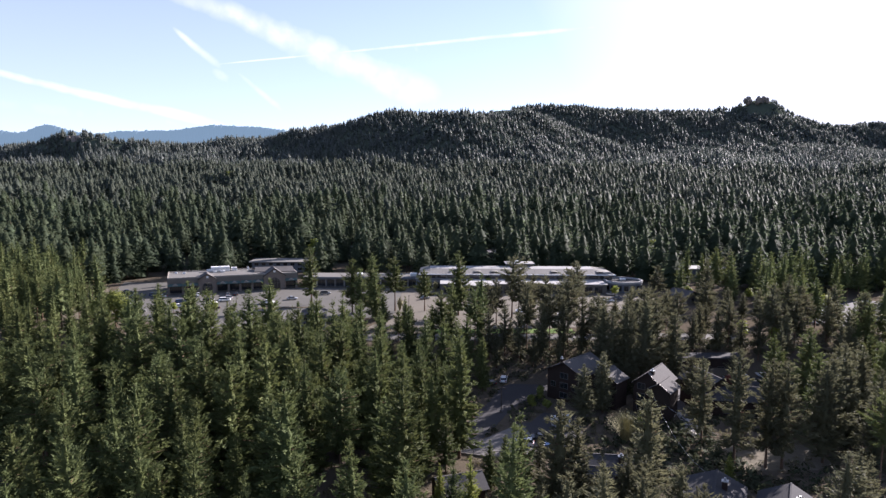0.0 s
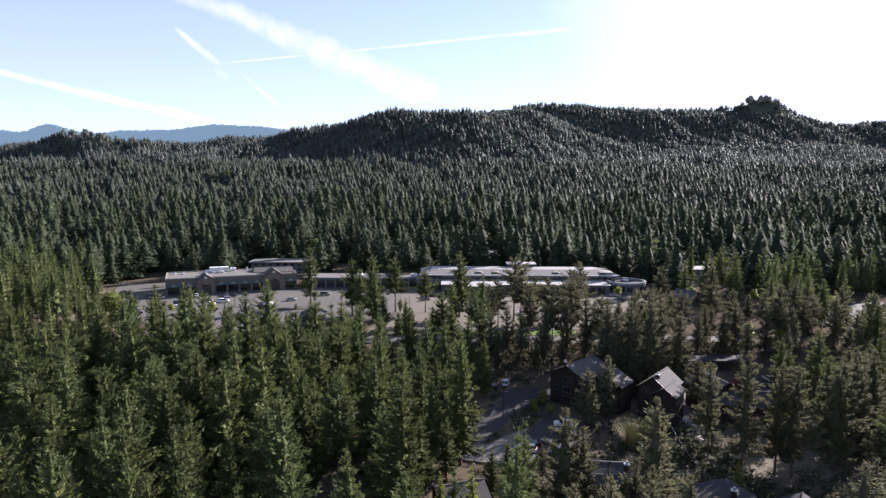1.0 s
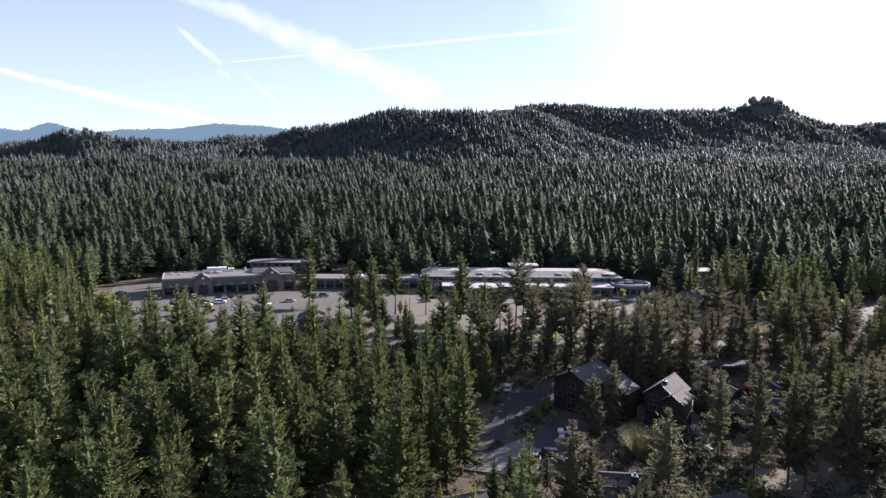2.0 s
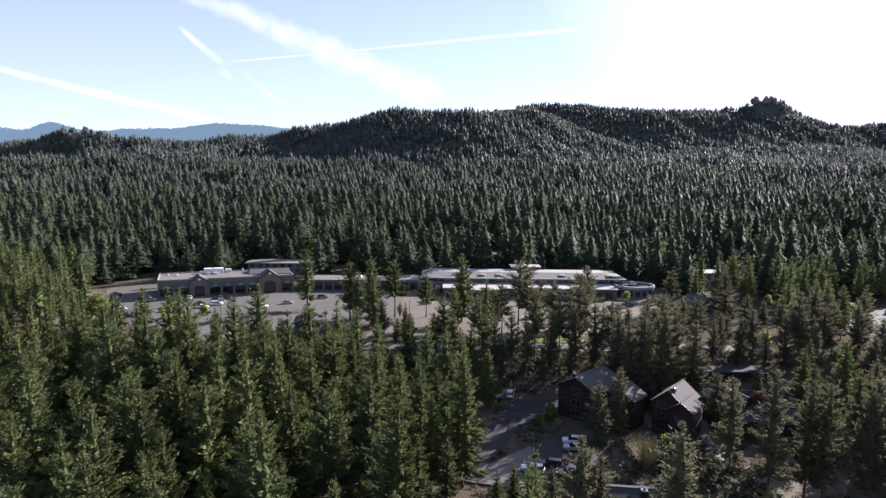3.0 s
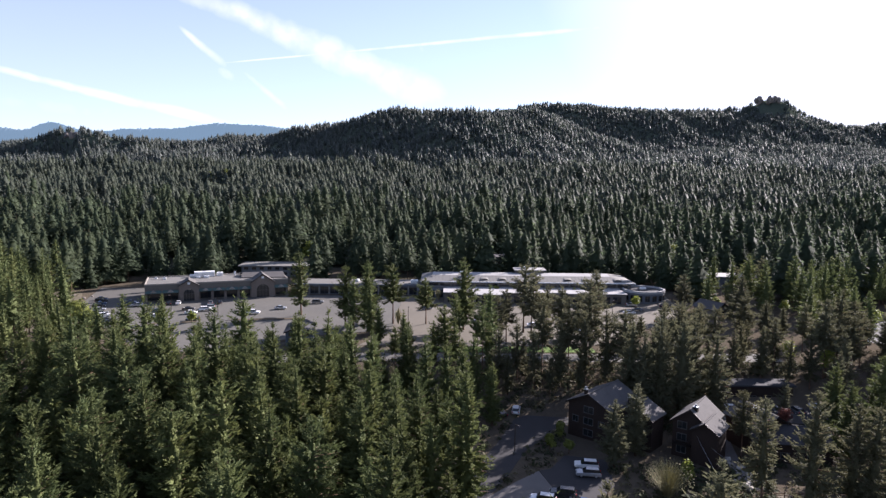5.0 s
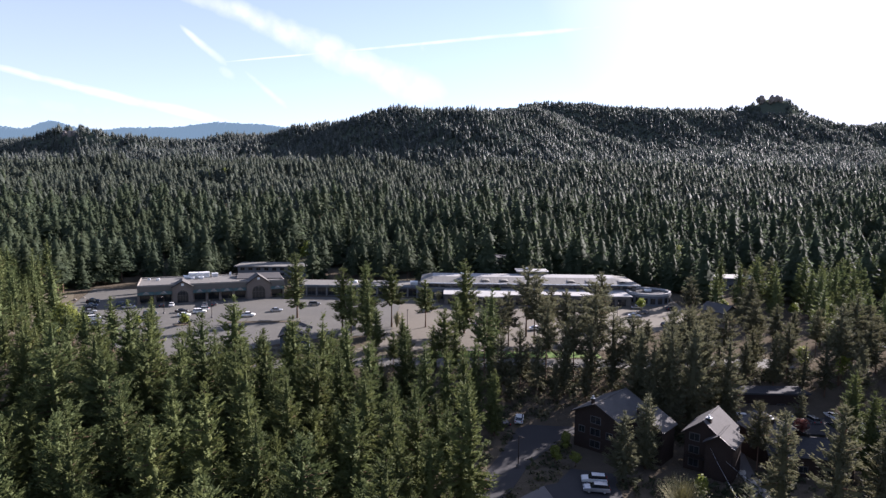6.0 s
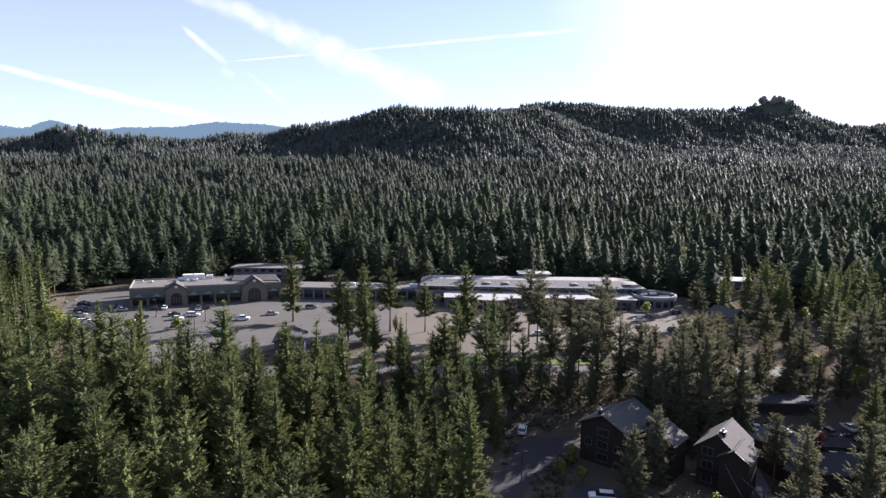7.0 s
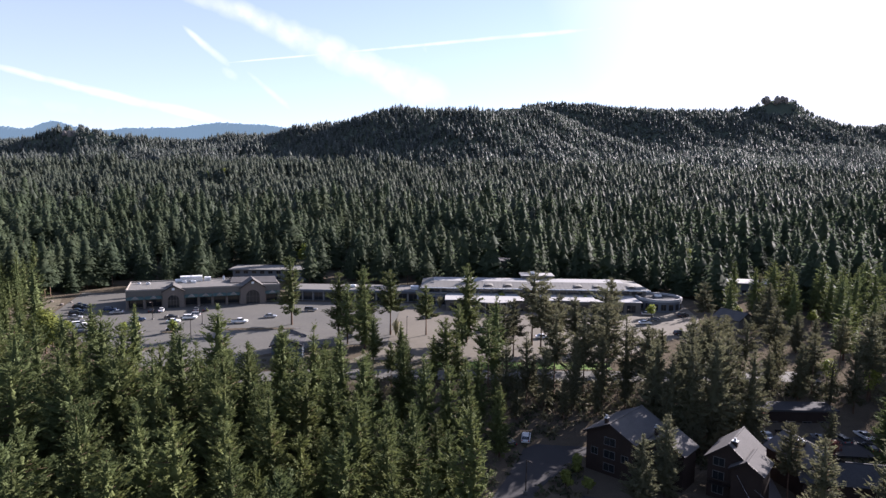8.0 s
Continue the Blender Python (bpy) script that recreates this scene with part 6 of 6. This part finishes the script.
def boulder(x, y, z, r, group="boulders on the bank", mat=ROCK):
    bm = bmesh.new()
    bmesh.ops.create_icosphere(bm, subdivisions=2, radius=r)
    k = rng.uniform(0, 50)
    for v in bm.verts:
        v.co *= 1 + 0.35 * noise.noise(v.co / r * 1.3 + Vector((k, 0, 0)))
        v.co.z *= 0.75
    ob = part("boulder", bm, mat, None, at=pose(x, y, z + r * 0.3, 0, 0, float(rng.uniform(0, 360))))
    return tagged(ob, "pale weathered granite boulder on dry ground", "rock", group)


for i in range(16):
    x, y = float(rng.uniform(-182, -146)), float(rng.uniform(262, 303))
    boulder(x, y, 0, float(rng.uniform(0.4, 1.1)))
for i in range(22):
    boulder(float(rng.uniform(56.5, 61)), float(rng.uniform(137, 152)), -6, float(rng.uniform(0.3, 0.75)), "pale stones beside the footpath", PALE_STONE)


def crag(x, y, w, d, h):
    """The rocky knob on the skyline: a heap of broken blocks."""
    knob = empty("rock_outcrop", pose(x, y, float(land(x, y)) - 2), "brown rocky knob crowning the wooded ridge", "rock outcrop")
    for i in range(16):
        r = rng.uniform(0.35, 0.8) if i > 2 else 1.0
        off = (-0.3, 0.28, 0.05)[i] if i < 3 else float(rng.uniform(-0.5, 0.5))
        m = pose(off * w, float(rng.uniform(-d / 2, d / 2)), 0, float(rng.uniform(-14, 14)), float(rng.uniform(-14, 14)), float(rng.uniform(0, 90)))
        bm = bmesh.new()
        bmesh.ops.create_icosphere(bm, subdivisions=2, radius=1, matrix=m @ Matrix.Diagonal((w * 0.16 * r, d * 0.3 * r, h * r, 1)))
        for v in bm.verts:
            v.co += Vector(noise.noise_vector(v.co / 4)) * 2.2
        part("rock", bm, ROCK, knob)


crag(769, 1583, 56, 18, 11.5)
crag(-672, 1168, 26, 12, 8)


# ---- overhead cables ----
def cable(a, b, sag):
    """A thin slack cable between two points."""
    a, b = Vector(a), Vector(b)
    bm = bmesh.new()
    n, r, rows = 24, 0.02, []
    side = (b - a).cross(Vector((0, 0, 1))).normalized()
    for i in range(n + 1):
        t = i / n
        p = a.lerp(b, t) - Vector((0, 0, 4 * sag * t * (1 - t)))
        rows.append([bm.verts.new(p + o - a) for o in (side * r, Vector((0, 0, r)), -side * r, Vector((0, 0, -r)))])
    for p, q in zip(rows, rows[1:]):
        for i in range(4):
            j = (i + 1) % 4
            bm.faces.new((p[i], p[j], q[j], q[i]))
    bm.faces.new(rows[0][::-1])
    bm.faces.new(rows[-1])
    ob = part("cable", bm, GALV, None, at=pose(*a))
    tagged(ob, "thin slack grey overhead cable between house and pine", "cable", "overhead cables")


cable((52.0, 150.6, 0.6), (49.5, 106.2, -1.1), 3.2)
cable((53.5, 150.0, -1.2), (60.0, 123.0, -0.4), 1.6)
